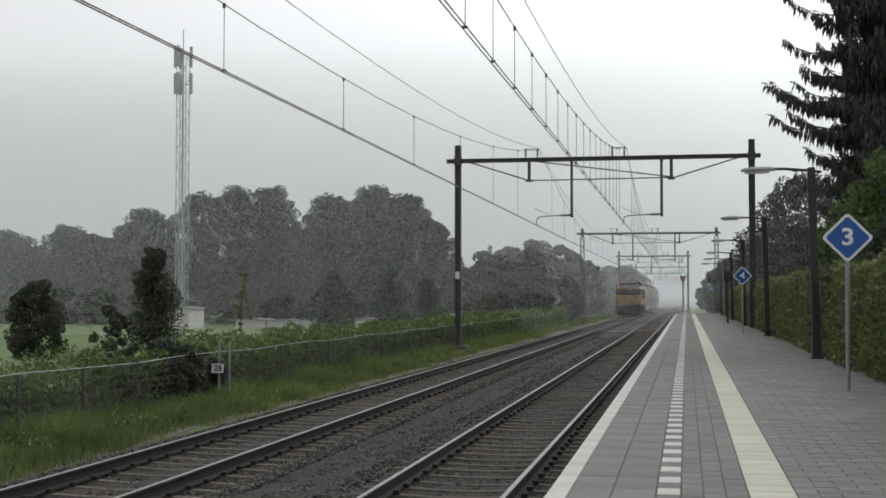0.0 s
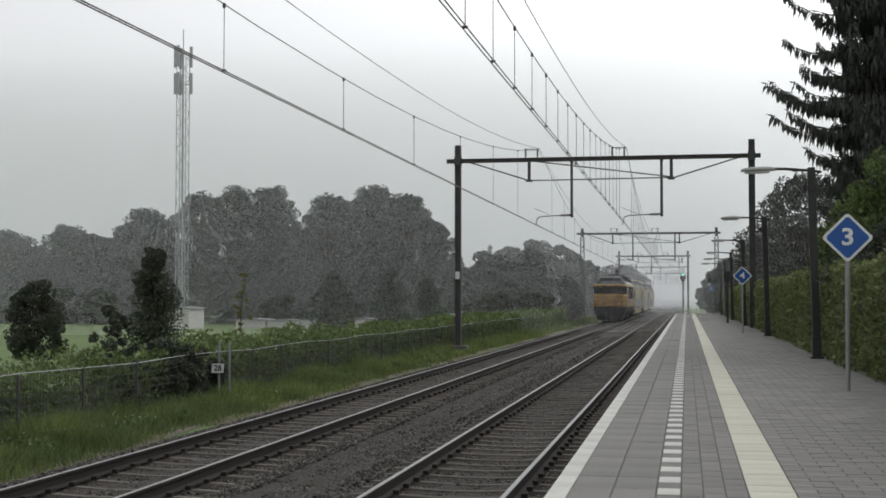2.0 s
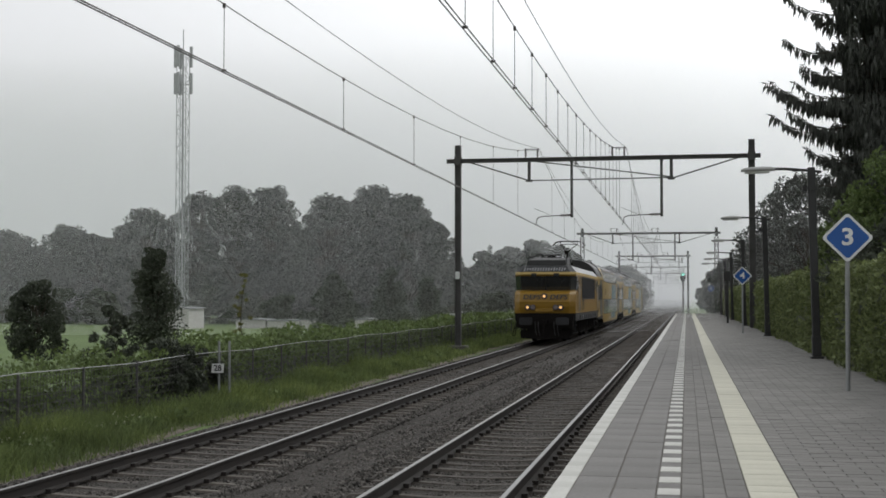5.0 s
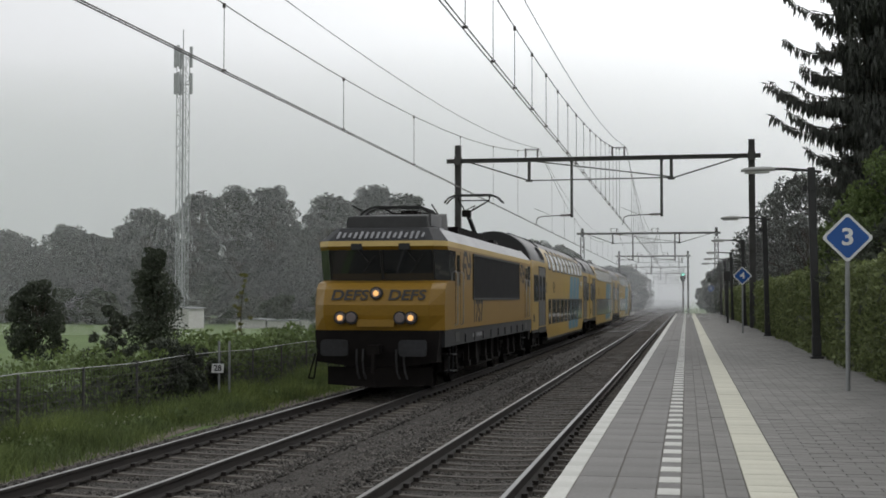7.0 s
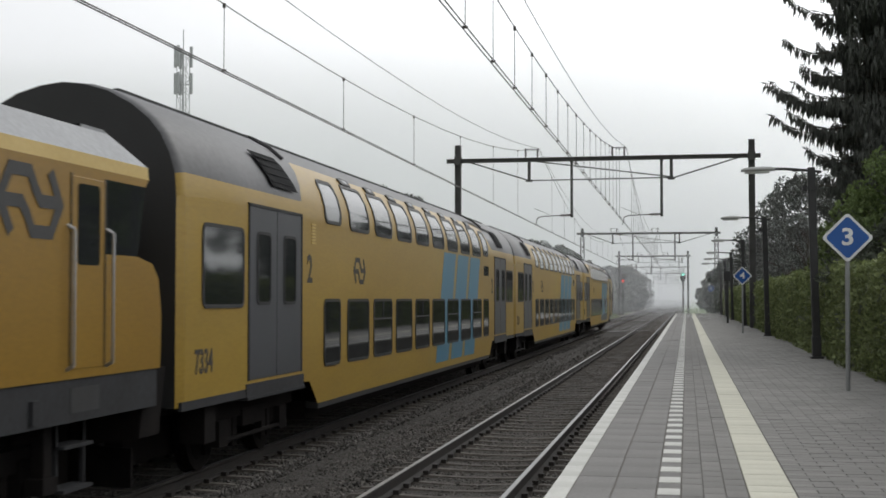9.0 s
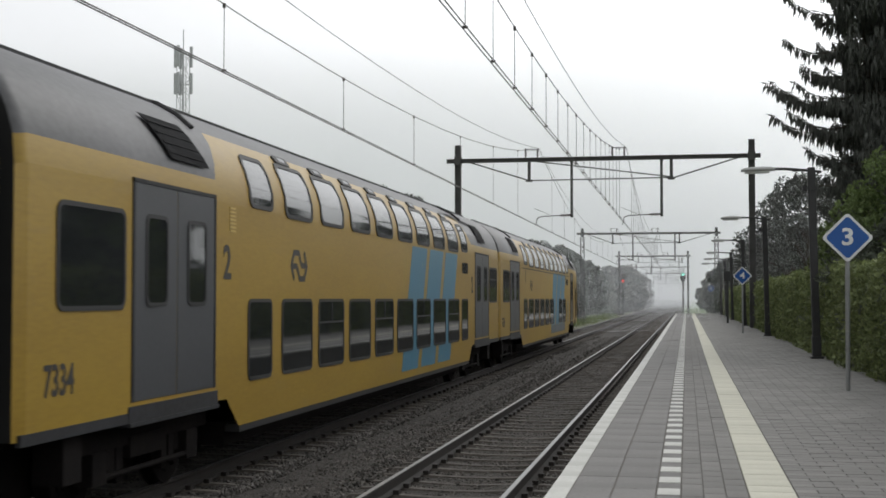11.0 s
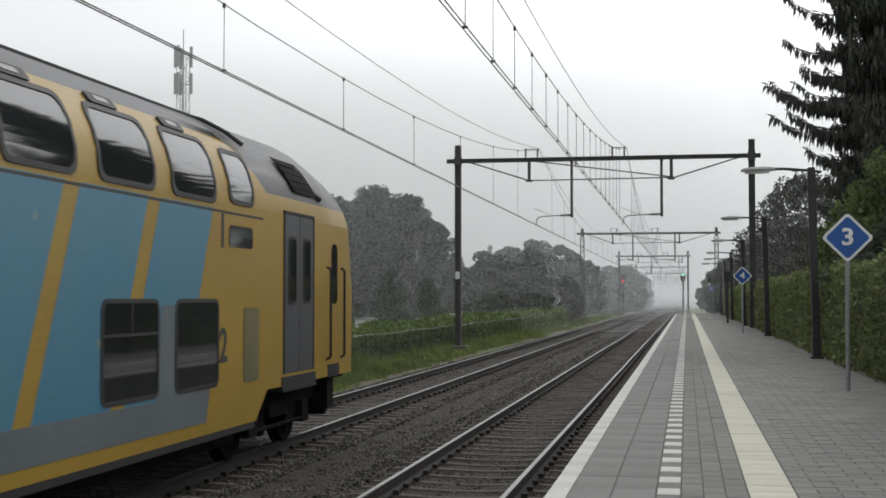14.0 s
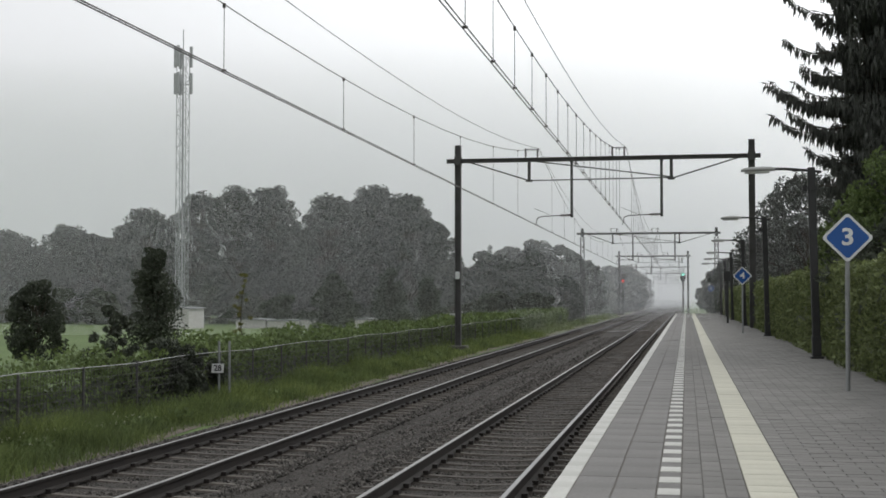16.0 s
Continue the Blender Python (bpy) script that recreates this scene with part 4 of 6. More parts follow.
    # lamps
    for s, y0 in ((-1, 0.0), (1, L)):
        for x, z, lit in ((-0.8, 1.70, True), (0.8, 1.70, True), (0, 2.24, True), (-0.55, 1.70, False), (0.55, 1.70, False)):
            off = {2.24: 0.10}.get(z, 0.03)
            y = y0 - s * off
            bm = bmesh.new()
            bar(bm, (x, y, z), (x, y + s * 0.09, z), 0.145, 16)
            h = part("lamp_housing", bm, M["frame_grey"], e)
            bm = bmesh.new()
            bar(bm, (x, y + s * 0.085, z), (x, y + s * 0.105, z), 0.118, 16, 0.095)
            part("headlamp" if lit else "tail_lamp", bm, M["lens"], h)
            if lit and s < 0:
                bm = bmesh.new()
                bar(bm, (x, y + s * 0.106, z), (x, y + s * 0.116, z), 0.066, 12, 0.04)
                part("bulb", bm, M["lamp"], h, "glowing amber bulb")
        # windscreen pillar, wipers, sill
        def scr(x, z, o=0.012):
            t = (z - 2.53) / 0.69
            return Vector((x, y0 - s * (0.72 - 0.22 * t) + s * o, z))
        for x in (-1.2, 0.0, 1.2):
            bm = bmesh.new()
            bar(bm, scr(x, 2.56), scr(x, 3.2), 0.022 if x else 0.035, 6)
            part("screen_pillar", bm, M["rubber"], e)
        for x in (-0.55, 0.55):
            bm = bmesh.new()
            tube(bm, [scr(x, 3.25, 0.05), scr(x + 0.25, 2.95, 0.05)], 0.012, 5)
            tube(bm, [scr(x + 0.1, 2.7, 0.04), scr(x + 0.4, 3.1, 0.04)], 0.012, 5)
            p = scr(x, 3.3, 0.0)
            box(bm, p.x - 0.13, p.x + 0.13, p.y - 0.06, p.y + 0.06, 3.22, 3.36)
            part("wiper", bm, M["rubber"], e)
    for x in (-0.62, 0.68):
        m = Matrix.Translation((x, 0.055, 2.19)) @ pose(0, 0, 0, 90 - 21.8)
        lettering("graffito", "DEFS", 0.34, M["ink"], e, m @ Matrix.Diagonal((1.15, 1, 1, 1)), "sprayed black letters", shear=0.15)
    bm = bmesh.new()
    for k in range(16):
        x = -1.0 + 0.13 * k
        h = random.uniform(0.08, 0.15)
        m0 = Vector((x, 0.60 - 0.02, 3.55))
        o = [(-0.035, -h), (0.02, -h), (0.035, h), (-0.02, h)]
        plate(bm, o, lambda u, v, out: m0 + Vector((u, v * 0.8 - out * 0.6, v * 0.6 + out * 0.8)), 0.012)
    part("roof_scrawl", bm, M["graffito"], e, "illegible pale spray-paint marks")
    bm = bmesh.new()
    box(bm, -0.42, 0.42, -0.03, 0.1, 1.5, 1.66)
    part("number_panel", bm, M["yellow"], e)
    # sides
    for side in (1, -1):
        bm = bmesh.new()
        box(bm, side * 1.47, side * 1.497, 4.24, 13.3, 2.13, 3.22)
        gr = part("side_grille", bm, M["grille"], e, "long black ventilation grille")
        bm = bmesh.new()
        for a, b, c, d in ((4.2, 13.34, 2.09, 2.14), (4.2, 13.34, 3.20, 3.25), (4.2, 4.25, 2.14, 3.2), (13.29, 13.34, 2.14, 3.2)):
            box(bm, side * 1.48, side * 1.515, a, b, c, d)
        part("grille_frame", bm, M["rubber"], gr)
        bm = bmesh.new()
        for k in range(18):
            box(bm, side * 1.49, side * 1.503, 4.26, 13.28, 2.16 + 0.058 * k, 2.185 + 0.058 * k)
        part("louvre", bm, M["grille"], gr)
        for y0, y1 in ((1.72, 2.38), (L - 2.38, L - 1.72)):
            bm = bmesh.new()
            box(bm, side * 1.46, side * 1.492, y0, y1, 1.50, 3.2)
            d = soften(part("cab_door", bm, M["yellow"], e), 0.008, 1)
            bm = bmesh.new()
            plate(bm, round_rect(0.44, 0.72, 0.05), lambda u, v, out: Vector((side * (1.492 + out), (y0 + y1) / 2 + u, 2.78 + v)), 0.004)
            part("pane", bm, M["glass"], d)
            bm = bmesh.new()
            for y in (y0 - 0.06, y1 + 0.06):
                tube(bm, [(side * 1.48, y, 1.5), (side * 1.55, y, 1.54), (side * 1.55, y, 2.72), (side * 1.48, y, 2.76)], 0.017, 6)
            part("grab_rail", bm, M["chrome"], d)
            bm = bmesh.new()
            for y in (y0 - 0.02, y1):
                box(bm, side * 1.48, side * 1.494, y, y + 0.02, 1.5, 3.22)
            part("door_seam", bm, M["rubber"], d)
            bm = bmesh.new()
            box(bm, side * 1.44, side * 1.475, y0 + 0.05, y1 - 0.05, 1.12, 1.34)
            part("step_recess", bm, M["black"], d)
            bm = bmesh.new()
            for z in (0.42, 0.8):
                box(bm, side * 1.2, side * 1.42, y0 + 0.05, y1 - 0.05, z, z + 0.03)
                for y in (y0 + 0.05, y1 - 0.08):
                    box(bm, side * 1.3, side * 1.34, y, y + 0.03, z, 1.06)
            part("ladder_step", bm, M["frame_grey"], d)
        for k in range(9):
            y = 3.1 + 1.4 * k
            bm = bmesh.new()
            box(bm, side * 1.455, side * 1.50, y, y + 0.12, 1.08, 1.28)
            part("lifting_lug", bm, M["frame_grey"], e)
        if side > 0:
            logo(e, 1.489, 3.32, 2.92, 0.62)
            logo(e, 1.489, 14.25, 2.92, 0.55)
            lettering("fleet_number", "1757", 0.78, M["ink"], e, on_side(1.489, 5.05, 1.78, 1.0))
            bm = bmesh.new()
            for k in range(13):
                if k not in (2, 5):
                    box(bm, 1.47, 1.474, 4.3 + 0.12 * k, 4.38 + 0.12 * k, 1.16, 1.26)
            part("small_print", bm, M["graffito"], e)
        for y in (2.6, 4.4, 5.6, 7.2, 8.3, 9.6, 11.6, 13.0, 14.8):
            bm = bmesh.new()
            box(bm, side * 1.22, side * 1.34, y, y + 0.14, 0.56, 1.06)
            box(bm, side * 1.2, side * 1.37, y - 0.06, y + 0.2, 0.44, 0.58)
            part("hanger", bm, M["grime_shade"], e)
    bm = bmesh.new()
    box(bm, -1.2, 1.2, 6.6, 10.6, 0.35, 1.05)
    # long block added under the floor to keep light from passing beneath
    box(bm, -0.62, 0.62, 0.6, 16.7, 0.25, 1.05)
    part("transformer_box", bm, M["grime_shade"], e)
    for y in (3.7, L - 3.7):
        bogie(e, y, 2.6, 0.57)
    # roof gear
    bm = bmesh.new()
    v = []
    for y, z0, z1, w in ((1.05, 3.70, 4.02, 0.98), (3.6, 3.70, 4.22, 0.98)):
        v.append([bm.verts.new(p) for p in ((-w, y, z0), (w, y, z0), (w * 0.95, y + 0.05, z1), (-w * 0.95, y + 0.05, z1))])
    for i in range(4):
        bm.faces.new((v[0][i], v[0][(i + 1) % 4], v[1][(i + 1) % 4], v[1][i]))
    bm.faces.new(v[0])
    bm.faces.new(v[1])
    soften(part("equipment_box", bm, M["black"], e, "black roof equipment box"), 0.03)
    bm = bmesh.new()
    box(bm, 0.93, 0.99, 1.3, 2.6, 3.8, 4.08)
    part("box_panel", bm, M["train_grey"], e)
    bm = bmesh.new()
    for k in range(14):
        box(bm, -0.95, 0.95, 5.1 + 0.32 * k, 5.34 + 0.32 * k, 3.72, 3.98)
    box(bm, -0.9, 0.9, 5.1, 9.5, 3.72, 3.93)
    part("resistor_louvre", bm, M["grime_shade"], e)
    for y in (4.2, 4.6, 10.2, 11.4, 14.3, 15.0):
        for x in (-0.5, 0.5):
            bm = bmesh.new()
            insulator(bm, (x, y, 3.72), (x, y, 4.0), 0.08)
            part("roof_insulator", bm, M["ceramic"], e)
    bm = bmesh.new()
    tube(bm, [(0.5, 10.2, 4.02), (0.5, 11.4, 4.05), (0.3, 13.0, 4.0), (0.5, 15.0, 4.02)], 0.03, 6)
    tube(bm, [(-0.5, 4.2, 4.02), (-0.5, 4.6, 4.05), (-0.5, 10.2, 4.02)], 0.03, 6)
    part("busbar", bm, M["grime_shade"], e)
    for y0, up in ((3.6, False), (14.35, True)):
        p = part("pantograph", pantograph_bm(y0, up), M["grime_shade"], e, "raised pantograph" if up else "folded pantograph")
        bm = bmesh.new()
        top = 5.47 if up else 4.30
        yc = 13.6 if up else 2.35
        for d in (-0.22, 0.22):
            pts = [(-0.95, yc + d, top - 0.26), (-0.78, yc + d, top - 0.08), (-0.55, yc + d, top), (0.55, yc + d, top), (0.78, yc + d, top - 0.08), (0.95, yc + d, top - 0.26)]
            tube(bm, pts, 0.028, 6)
        for x in (-0.55, 0, 0.55):
            bar(bm, (x, yc - 0.22, top - 0.03), (x, yc + 0.22, top - 0.03), 0.015, 5)
        part("collector_head", bm, M["black"], p)
    return e


def pantograph_bm(y0, up):
    bm = bmesh.new()
    for x in (-0.55, 0.55):
        insulator(bm, (x, y0 - 0.2, 3.72), (x, y0 - 0.2, 3.95), 0.07)
    box(bm, -0.6, 0.6, y0 - 0.5, y0 + 0.1, 3.95, 4.02)
    if up:
        knee = (0, y0 - 2.2, 4.78)
        bar(bm, (0, y0 - 0.1, 4.02), knee, 0.06, 8, 0.05)
        bar(bm, (0.12, y0 - 0.45, 4.02), (0.1, y0 - 2.1, 4.68), 0.02, 6)
        box(bm, -0.13, 0.13, knee[1] - 0.12, knee[1] + 0.12, knee[2] - 0.1, knee[2] + 0.1)
        for s in (-1, 1):
            bar(bm, knee, (s * 0.5, 13.6, 5.30), 0.025, 6)
            bar(bm, (s * 0.12, knee[1] + 0.3, 4.88), (0, 13.75, 5.15), 0.015, 5)
            bar(bm, (s * 0.5, 13.38, 5.42), (s * 0.5, 13.82, 5.42), 0.02, 5)
            bar(bm, (s * 0.5, 13.6, 5.30), (s * 0.5, 13.6, 5.45), 0.02, 5)
        bar(bm, (-0.5, 13.6, 5.30), (0.5, 13.6, 5.30), 0.02, 6)
    else:
        for s in (-1, 1):
            bar(bm, (s * 0.1, y0, 4.05), (s * 0.1, y0 - 0.2, 4.25), 0.05, 6)
            bar(bm, (s * 0.45, y0 + 0.4, 4.25), (s * 0.5, 2.35, 4.34), 0.025, 6)
            bar(bm, (s * 0.75, y0 + 0.5, 4.05), (s * 0.95, 1.6, 4.3), 0.02, 6)
        box(bm, -0.2, 0.2, y0 - 0.1, y0 + 0.45, 3.98, 4.3)
        bar(bm, (-0.5, y0 + 0.3, 4.24), (0.5, y0 + 0.3, 4.24), 0.03, 6)
    return bm


locomotive = build_locomotive()
coaches = [coach(), None, coach(cab=True)]
coaches[1] = copy_thing(coaches[0], Matrix.Identity(4))
# wheelsets of the built vehicles, and those of the copied coach
OWN = [(o.parent, o, y, r) for o, y, r in WHEELS]
twins = [o for o in coaches[1].children if o.name.startswith("wheelset")]
OWN += [(coaches[1], o, o.location.y, 0.46) for o in twins]
# ---- platform things ----
def platform_lamp(y):
    """Square steel post with a short arm and a flat boat-shaped luminaire."""
    e = tagged(new("platform_lamp"), "dark square lamp post with a flat pale luminaire beside the hedge", "street lamp", "lamps along the platform")
    e.location = (2.84, y, PLAT)
    bm = bmesh.new()
    box(bm, -0.085, 0.085, -0.085, 0.085, 0, 4.26)
    soften(part("post", bm, M["black"], e), 0.015)
    bm = bmesh.new()
    box(bm, -0.14, 0.14, -0.14, 0.14, 0, 0.05)
    box(bm, -0.1, 0.1, -0.1, 0.1, 0.05, 0.5)
    soften(part("base_sleeve", bm, M["black"], e), 0.015)
    bm = bmesh.new()
    box(bm, -0.11, 0.11, -0.11, 0.11, 3.75, 3.83)
    box(bm, -0.2, -0.1, -0.05, 0.05, 3.72, 3.86)
    part("clamp", bm, M["black"], e)
    bm = bmesh.new()
    tube(bm, [(0.22, 0, 4.15), (0.0, 0, 4.19), (-0.55, 0, 4.25), (-0.8, 0, 4.26)], 0.032, 8)
    part("arm", bm, M["black"], e)
    prof = [(-0.78, 0.05, 0.035), (-0.86, 0.09, 0.06), (-1.05, 0.13, 0.075), (-1.3, 0.13, 0.07), (-1.46, 0.10, 0.05), (-1.53, 0.04, 0.02)]
    bm = bmesh.new()
    rings = []
    for x, w, h in prof:
        rings.append([bm.verts.new((x, w * math.cos(a), 4.25 + h * max(0, math.sin(a)) - 0.03 * (math.sin(a) < -0.01))) for a in [k * math.tau / 12 for k in range(12)]])
    for r0, r1 in zip(rings, rings[1:]):
        for k in range(12):
            bm.faces.new((r0[k], r0[(k + 1) % 12], r1[(k + 1) % 12], r1[k]))
    bm.faces.new(rings[0])
    bm.faces.new(rings[-1])
    head = part("luminaire", bm, M["lamp_shell"], e, "pale grey luminaire", smooth=True)
    bm = bmesh.new()
    plate(bm, [(-0.9, -0.09), (-1.45, -0.07), (-1.45, 0.07), (-0.9, 0.09)], lambda u, v, out: Vector((u, v, 4.22 - out)), 0.05)
    soften(part("diffuser", bm, M["diffuser"], head), 0.02)
    e.rotation_euler = (0, 0, random.uniform(-0.03, 0.03))
    e.rotation_euler.y = -0.02
    return e


def diamond_sign(x, y, text, lean=0.0):
    """Blue diamond with a white border on a steel post."""
    e = tagged(new("platform_sign"), "blue diamond platform sign with white border on a steel post", "sign", "numbered platform signs")
    e.location = (x, y, PLAT)
    bm = bmesh.new()
    bar(bm, (0, 0.03, 0), (0, 0.03, 2.45), 0.033, 10)
    part("post", bm, M["galv"], e)
    c = 2.215
    def dia(r):
        pts = []
        k = 0.022
        for a, b in ((0, 1), (1, 0), (0, -1), (-1, 0)):
            px, pz = -b, a
            pts += [(a * (r - k) + px * k, b * (r - k) + pz * k), (a * (r - k) - px * k, b * (r - k) - pz * k)]
        return pts
    bm = bmesh.new()
    plate(bm, dia(0.365), lambda u, v, out: Vector((u, -out, c + v)), 0.018)
    board = part("board", bm, M["sign_white"], e)
    bm = bmesh.new()
    plate(bm, dia(0.315), lambda u, v, out: Vector((u, -0.018 - out, c + v)), 0.003)
    part("blue_field", bm, M["sign_blue"], board)
    bm = bmesh.new()
    box(bm, -0.06, 0.06, 0.0, 0.06, c - 0.2, c - 0.16)
    box(bm, -0.06, 0.06, 0.0, 0.06, c + 0.12, c + 0.16)
    part("bracket", bm, M["galv"], e)
    if text:
        m = Matrix.Translation((0, -0.0235, c)) @ pose(0, 0, 0, 90)
        t = lettering("number", text, 0.34, M["sign_white"], e, m)
        me = t.data
        for v in me.vertices:
            v.co.x *= 1.15
    else:
        bm = bmesh.new()
        box(bm, -0.07, 0.07, -0.024, -0.0215, c - 0.1, c + 0.1)
        part("number_bar", bm, M["sign_white"], e)
    e.rotation_euler = (0, lean, 0)
    return e


for y_ in (30.1, 48.0, 66.5, 84.0, 97.0, 110.0):
    platform_lamp(y_)
diamond_sign(2.29, 19.68, "3", 0.006)
diamond_sign(2.13, 51.76, "4")
diamond_sign(2.1, 116.5, "")


def speaker_post():
    e = tagged(new("platform_post"), "black post with a small dark head on the platform", "post")
    e.location = (2.2, 73, PLAT)
    bm = bmesh.new()
    bar(bm, (0, 0, 0), (0, 0, 2.5), 0.06, 8)
    part("post", bm, M["black"], e)
    bm = bmesh.new()
    box(bm, -0.2, 0.2, -0.14, 0.14, 2.3, 2.85)
    soften(part("head", bm, M["black"], e), 0.05, 3)


speaker_post()


def signal(x, y, z, lens, label, front):
    e = tagged(new("railway_signal"), label, "railway signal", "signals of the line")
    e.location = (x, y, 0)
    bm = bmesh.new()
    o = [(0.42 * math.cos(a), 0.75 * math.sin(a)) for a in [k * math.tau / 20 for k in range(20)]]
    plate(bm, o, lambda u, v, out: Vector((u, -out, z + v)), 0.05)
    part("backboard", bm, M["black"], e)
    for dz, m in ((0.4, lens if front == 0 else M["black"]), (0.0, M["black"]), (-0.4, lens if front == 2 else M["black"])):
        bm = bmesh.new()
        bar(bm, (0, -0.05, z + dz), (0, -0.25, z + dz), 0.13, 12)
        h = part("hood", bm, M["black"], e)
        bm = bmesh.new()
        bar(bm, (0, -0.25, z + dz), (0, -0.27, z + dz), 0.12 if m is M["black"] else 0.2, 12)
        part("lens", bm, m, h)
    bm = bmesh.new()
    box(bm, -0.15, 0.15, 0.0, 0.22, z - 1.2, z + 0.5)
    box(bm, -0.12, 0.12, 0.05, 0.2, -0.4, z - 1.2)
    part("signal_post", bm, M["mast"], e)
    return e


signal(-9.6, 202.6, 5.25, M["red_on"], "black oval railway signal showing red", 2)
signal(-0.5, 202.6, 5.4, M["green_on"], "black oval railway signal showing green", 0)


# ---- hedge, spruce and shrubs behind the platform ----
def build_hedge():
    e = tagged(new("hedge"), "long clipped green hedge along the back of the platform", "hedge")
    r = np.random.default_rng(5)
    # solid backing whose dark colour stands in for shade deep among the leaves
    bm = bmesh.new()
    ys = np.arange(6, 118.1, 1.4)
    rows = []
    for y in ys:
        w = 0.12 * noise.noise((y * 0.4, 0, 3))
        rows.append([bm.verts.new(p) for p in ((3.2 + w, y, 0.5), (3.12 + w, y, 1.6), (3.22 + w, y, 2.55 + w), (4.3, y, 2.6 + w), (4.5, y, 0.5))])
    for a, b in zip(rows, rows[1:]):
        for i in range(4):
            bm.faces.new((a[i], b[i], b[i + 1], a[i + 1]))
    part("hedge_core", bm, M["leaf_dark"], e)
    quads = []
    for y0, y1, n, size in ((6, 26, 26000, 0.05), (26, 50, 22000, 0.062), (50, 118, 22000, 0.10)):
        y = r.uniform(y0, y1, n)
        top = r.random(n) < 0.33
        x = np.where(top, r.uniform(3.05, 4.2, n), 3.0)
        z = np.where(top, 2.72, r.uniform(0.62, 2.72, n))
        bulge = np.array([0.16 * noise.noise((a * 0.7, b * 0.9, 1)) + 0.08 * noise.noise((a * 2.3, b * 2.3, 4)) for a, b in zip(y, z)])
        x = np.where(top, x, x + 0.10 - bulge + r.normal(0, 0.05, n) - 0.07 * (z < 1.3) * 0 + 0.12 * np.clip((z - 2.4) / 0.4, 0, 1))
        z = np.where(top, z + bulge + r.normal(0, 0.06, n) + 0.08 * (r.random(n) < 0.06), z)
        p = np.stack([x, y, z], 1)
        a = r.normal(size=(n, 3)) + np.array([-0.4, 0, 0.3])
        a /= np.linalg.norm(a, axis=1)[:, None]
        b = np.cross(a, r.normal(size=(n, 3)))
        b /= np.linalg.norm(b, axis=1)[:, None]
        s = size * r.uniform(0.6, 1.4, n)[:, None]
        quads.append(np.stack([p - a * s, p + b * s * 0.5, p + a * s, p - b * s * 0.5], 1))
    leaf_object("hedge_leaves", quads, M["hedge"], e)


build_hedge()


def spruce(x, y, h, reach, seed, low=2.5):
    e = tagged(new("spruce_tree"), "tall dark spruce with drooping branches behind the hedge", "tree")
    e.location = (x, y, 0.6)
    r = np.random.default_rng(seed)
    bm = bmesh.new()
    for k in range(8):
        bar(bm, (0, 0, h * k / 8), (0, 0, h * (k + 1) / 8), 0.32 * (1 - k / 8.5), 8, 0.32 * (1 - (k + 1) / 8.5))
    quads = []
    z, tier = low, 0
    while z < h - 0.4:
        for k in range(10):
            az = r.uniform(0, math.tau)
            ln = reach * min(1.0, max(0.3, (z - 0.5) / 6.5)) * (1 - z / h) ** 0.45 * r.uniform(0.7, 1.12) + 0.3
            d = Vector((math.cos(az), math.sin(az), 0))
            if d.x < -0.35 and tier % 2:
                ln *= 0.62
            pts = []
            for t in np.linspace(0, 1, 7):
                sag = -0.20 * ln * math.sin(t * 2.4) + 0.20 * ln * t ** 3
                pts.append(d * (ln * t) + Vector((0, 0, z + sag)))
            for a, b, t in zip(pts, pts[1:], range(6)):
                bar(bm, a, b, 0.028 * (1 - t / 7), 4)
            n = int(ln * 36)
            for q in range(n):
                t = (q + r.random()) / n * 0.92 + 0.08
                f = min(5.999, t * 6)
                p = pts[int(f)].lerp(pts[int(f) + 1], f - int(f))
                side = Vector((-d.y, d.x, 0)) * r.uniform(-1, 1) * (0.55 * (1 - t) + 0.08) * min(1.0, ln / 2)
                p = p + side
                hang = r.uniform(0.2, 0.7) * (1.0 - 0.5 * t)
                w = r.uniform(0.022, 0.05)
                u = Vector((r.normal(), r.normal(), 0)).normalized() * w
                sway = Vector((r.normal() * 0.05, r.normal() * 0.05, 0)) + d * 0.06
                tip = p + Vector((0, 0, -hang)) + sway
                m = p.lerp(tip, 0.45)
                quads.append([p, m + u, tip, m - u])
                u2 = Vector((-u.y, u.x, 0))
                quads.append([p, m + u2, tip, m - u2])
                if q % 3 == 0:
                    o = p + d * 0.2 + Vector((0, 0, 0.06))
                    quads.append([p - d * 0.1, p + u * 1.3 + d * 0.06, o, p - u * 1.3 + d * 0.06])
        z += 0.42
        tier += 1
    part("trunk", bm, M["bark"], e)
    leaf_object("crown", [np.array([[tuple(v) for v in q] for q in quads])], M["spruce"], e)


spruce(5.4, 40.0, 24.0, 2.95, 3, low=4.4)
spruce(9.9, 46.0, 21.0, 4.4, 8, low=2.0)
tree("shrub", 5.6, 29.5, 0.6, 4.4, 4.6, M["leaf_dark"], "dense dark leafy shrub growing over the hedge", 61, trunk=0.12, blobs=60, n=170, size=0.085, low=0.1)
tree("shrub", 5.1, 34.0, 0.6, 5.2, 3.7, M["bush"], "dense dark leafy shrub growing over the hedge", 66, trunk=0.12, blobs=80, n=190, size=0.075, low=0.1)
tree("shrub", 5.0, 37.5, 0.6, 3.6, 3.2, M["leaf_dark"], "dense dark leafy shrub growing over the hedge", 62, trunk=0.1, blobs=36, n=150, size=0.09, low=0.1)
tree("shrub", 7.4, 33, 0.6, 5.6, 5.0, M["leaf_dark"], "dense dark leafy shrub growing over the hedge", 65, trunk=0.12, blobs=50, n=150, size=0.1, low=0.1)
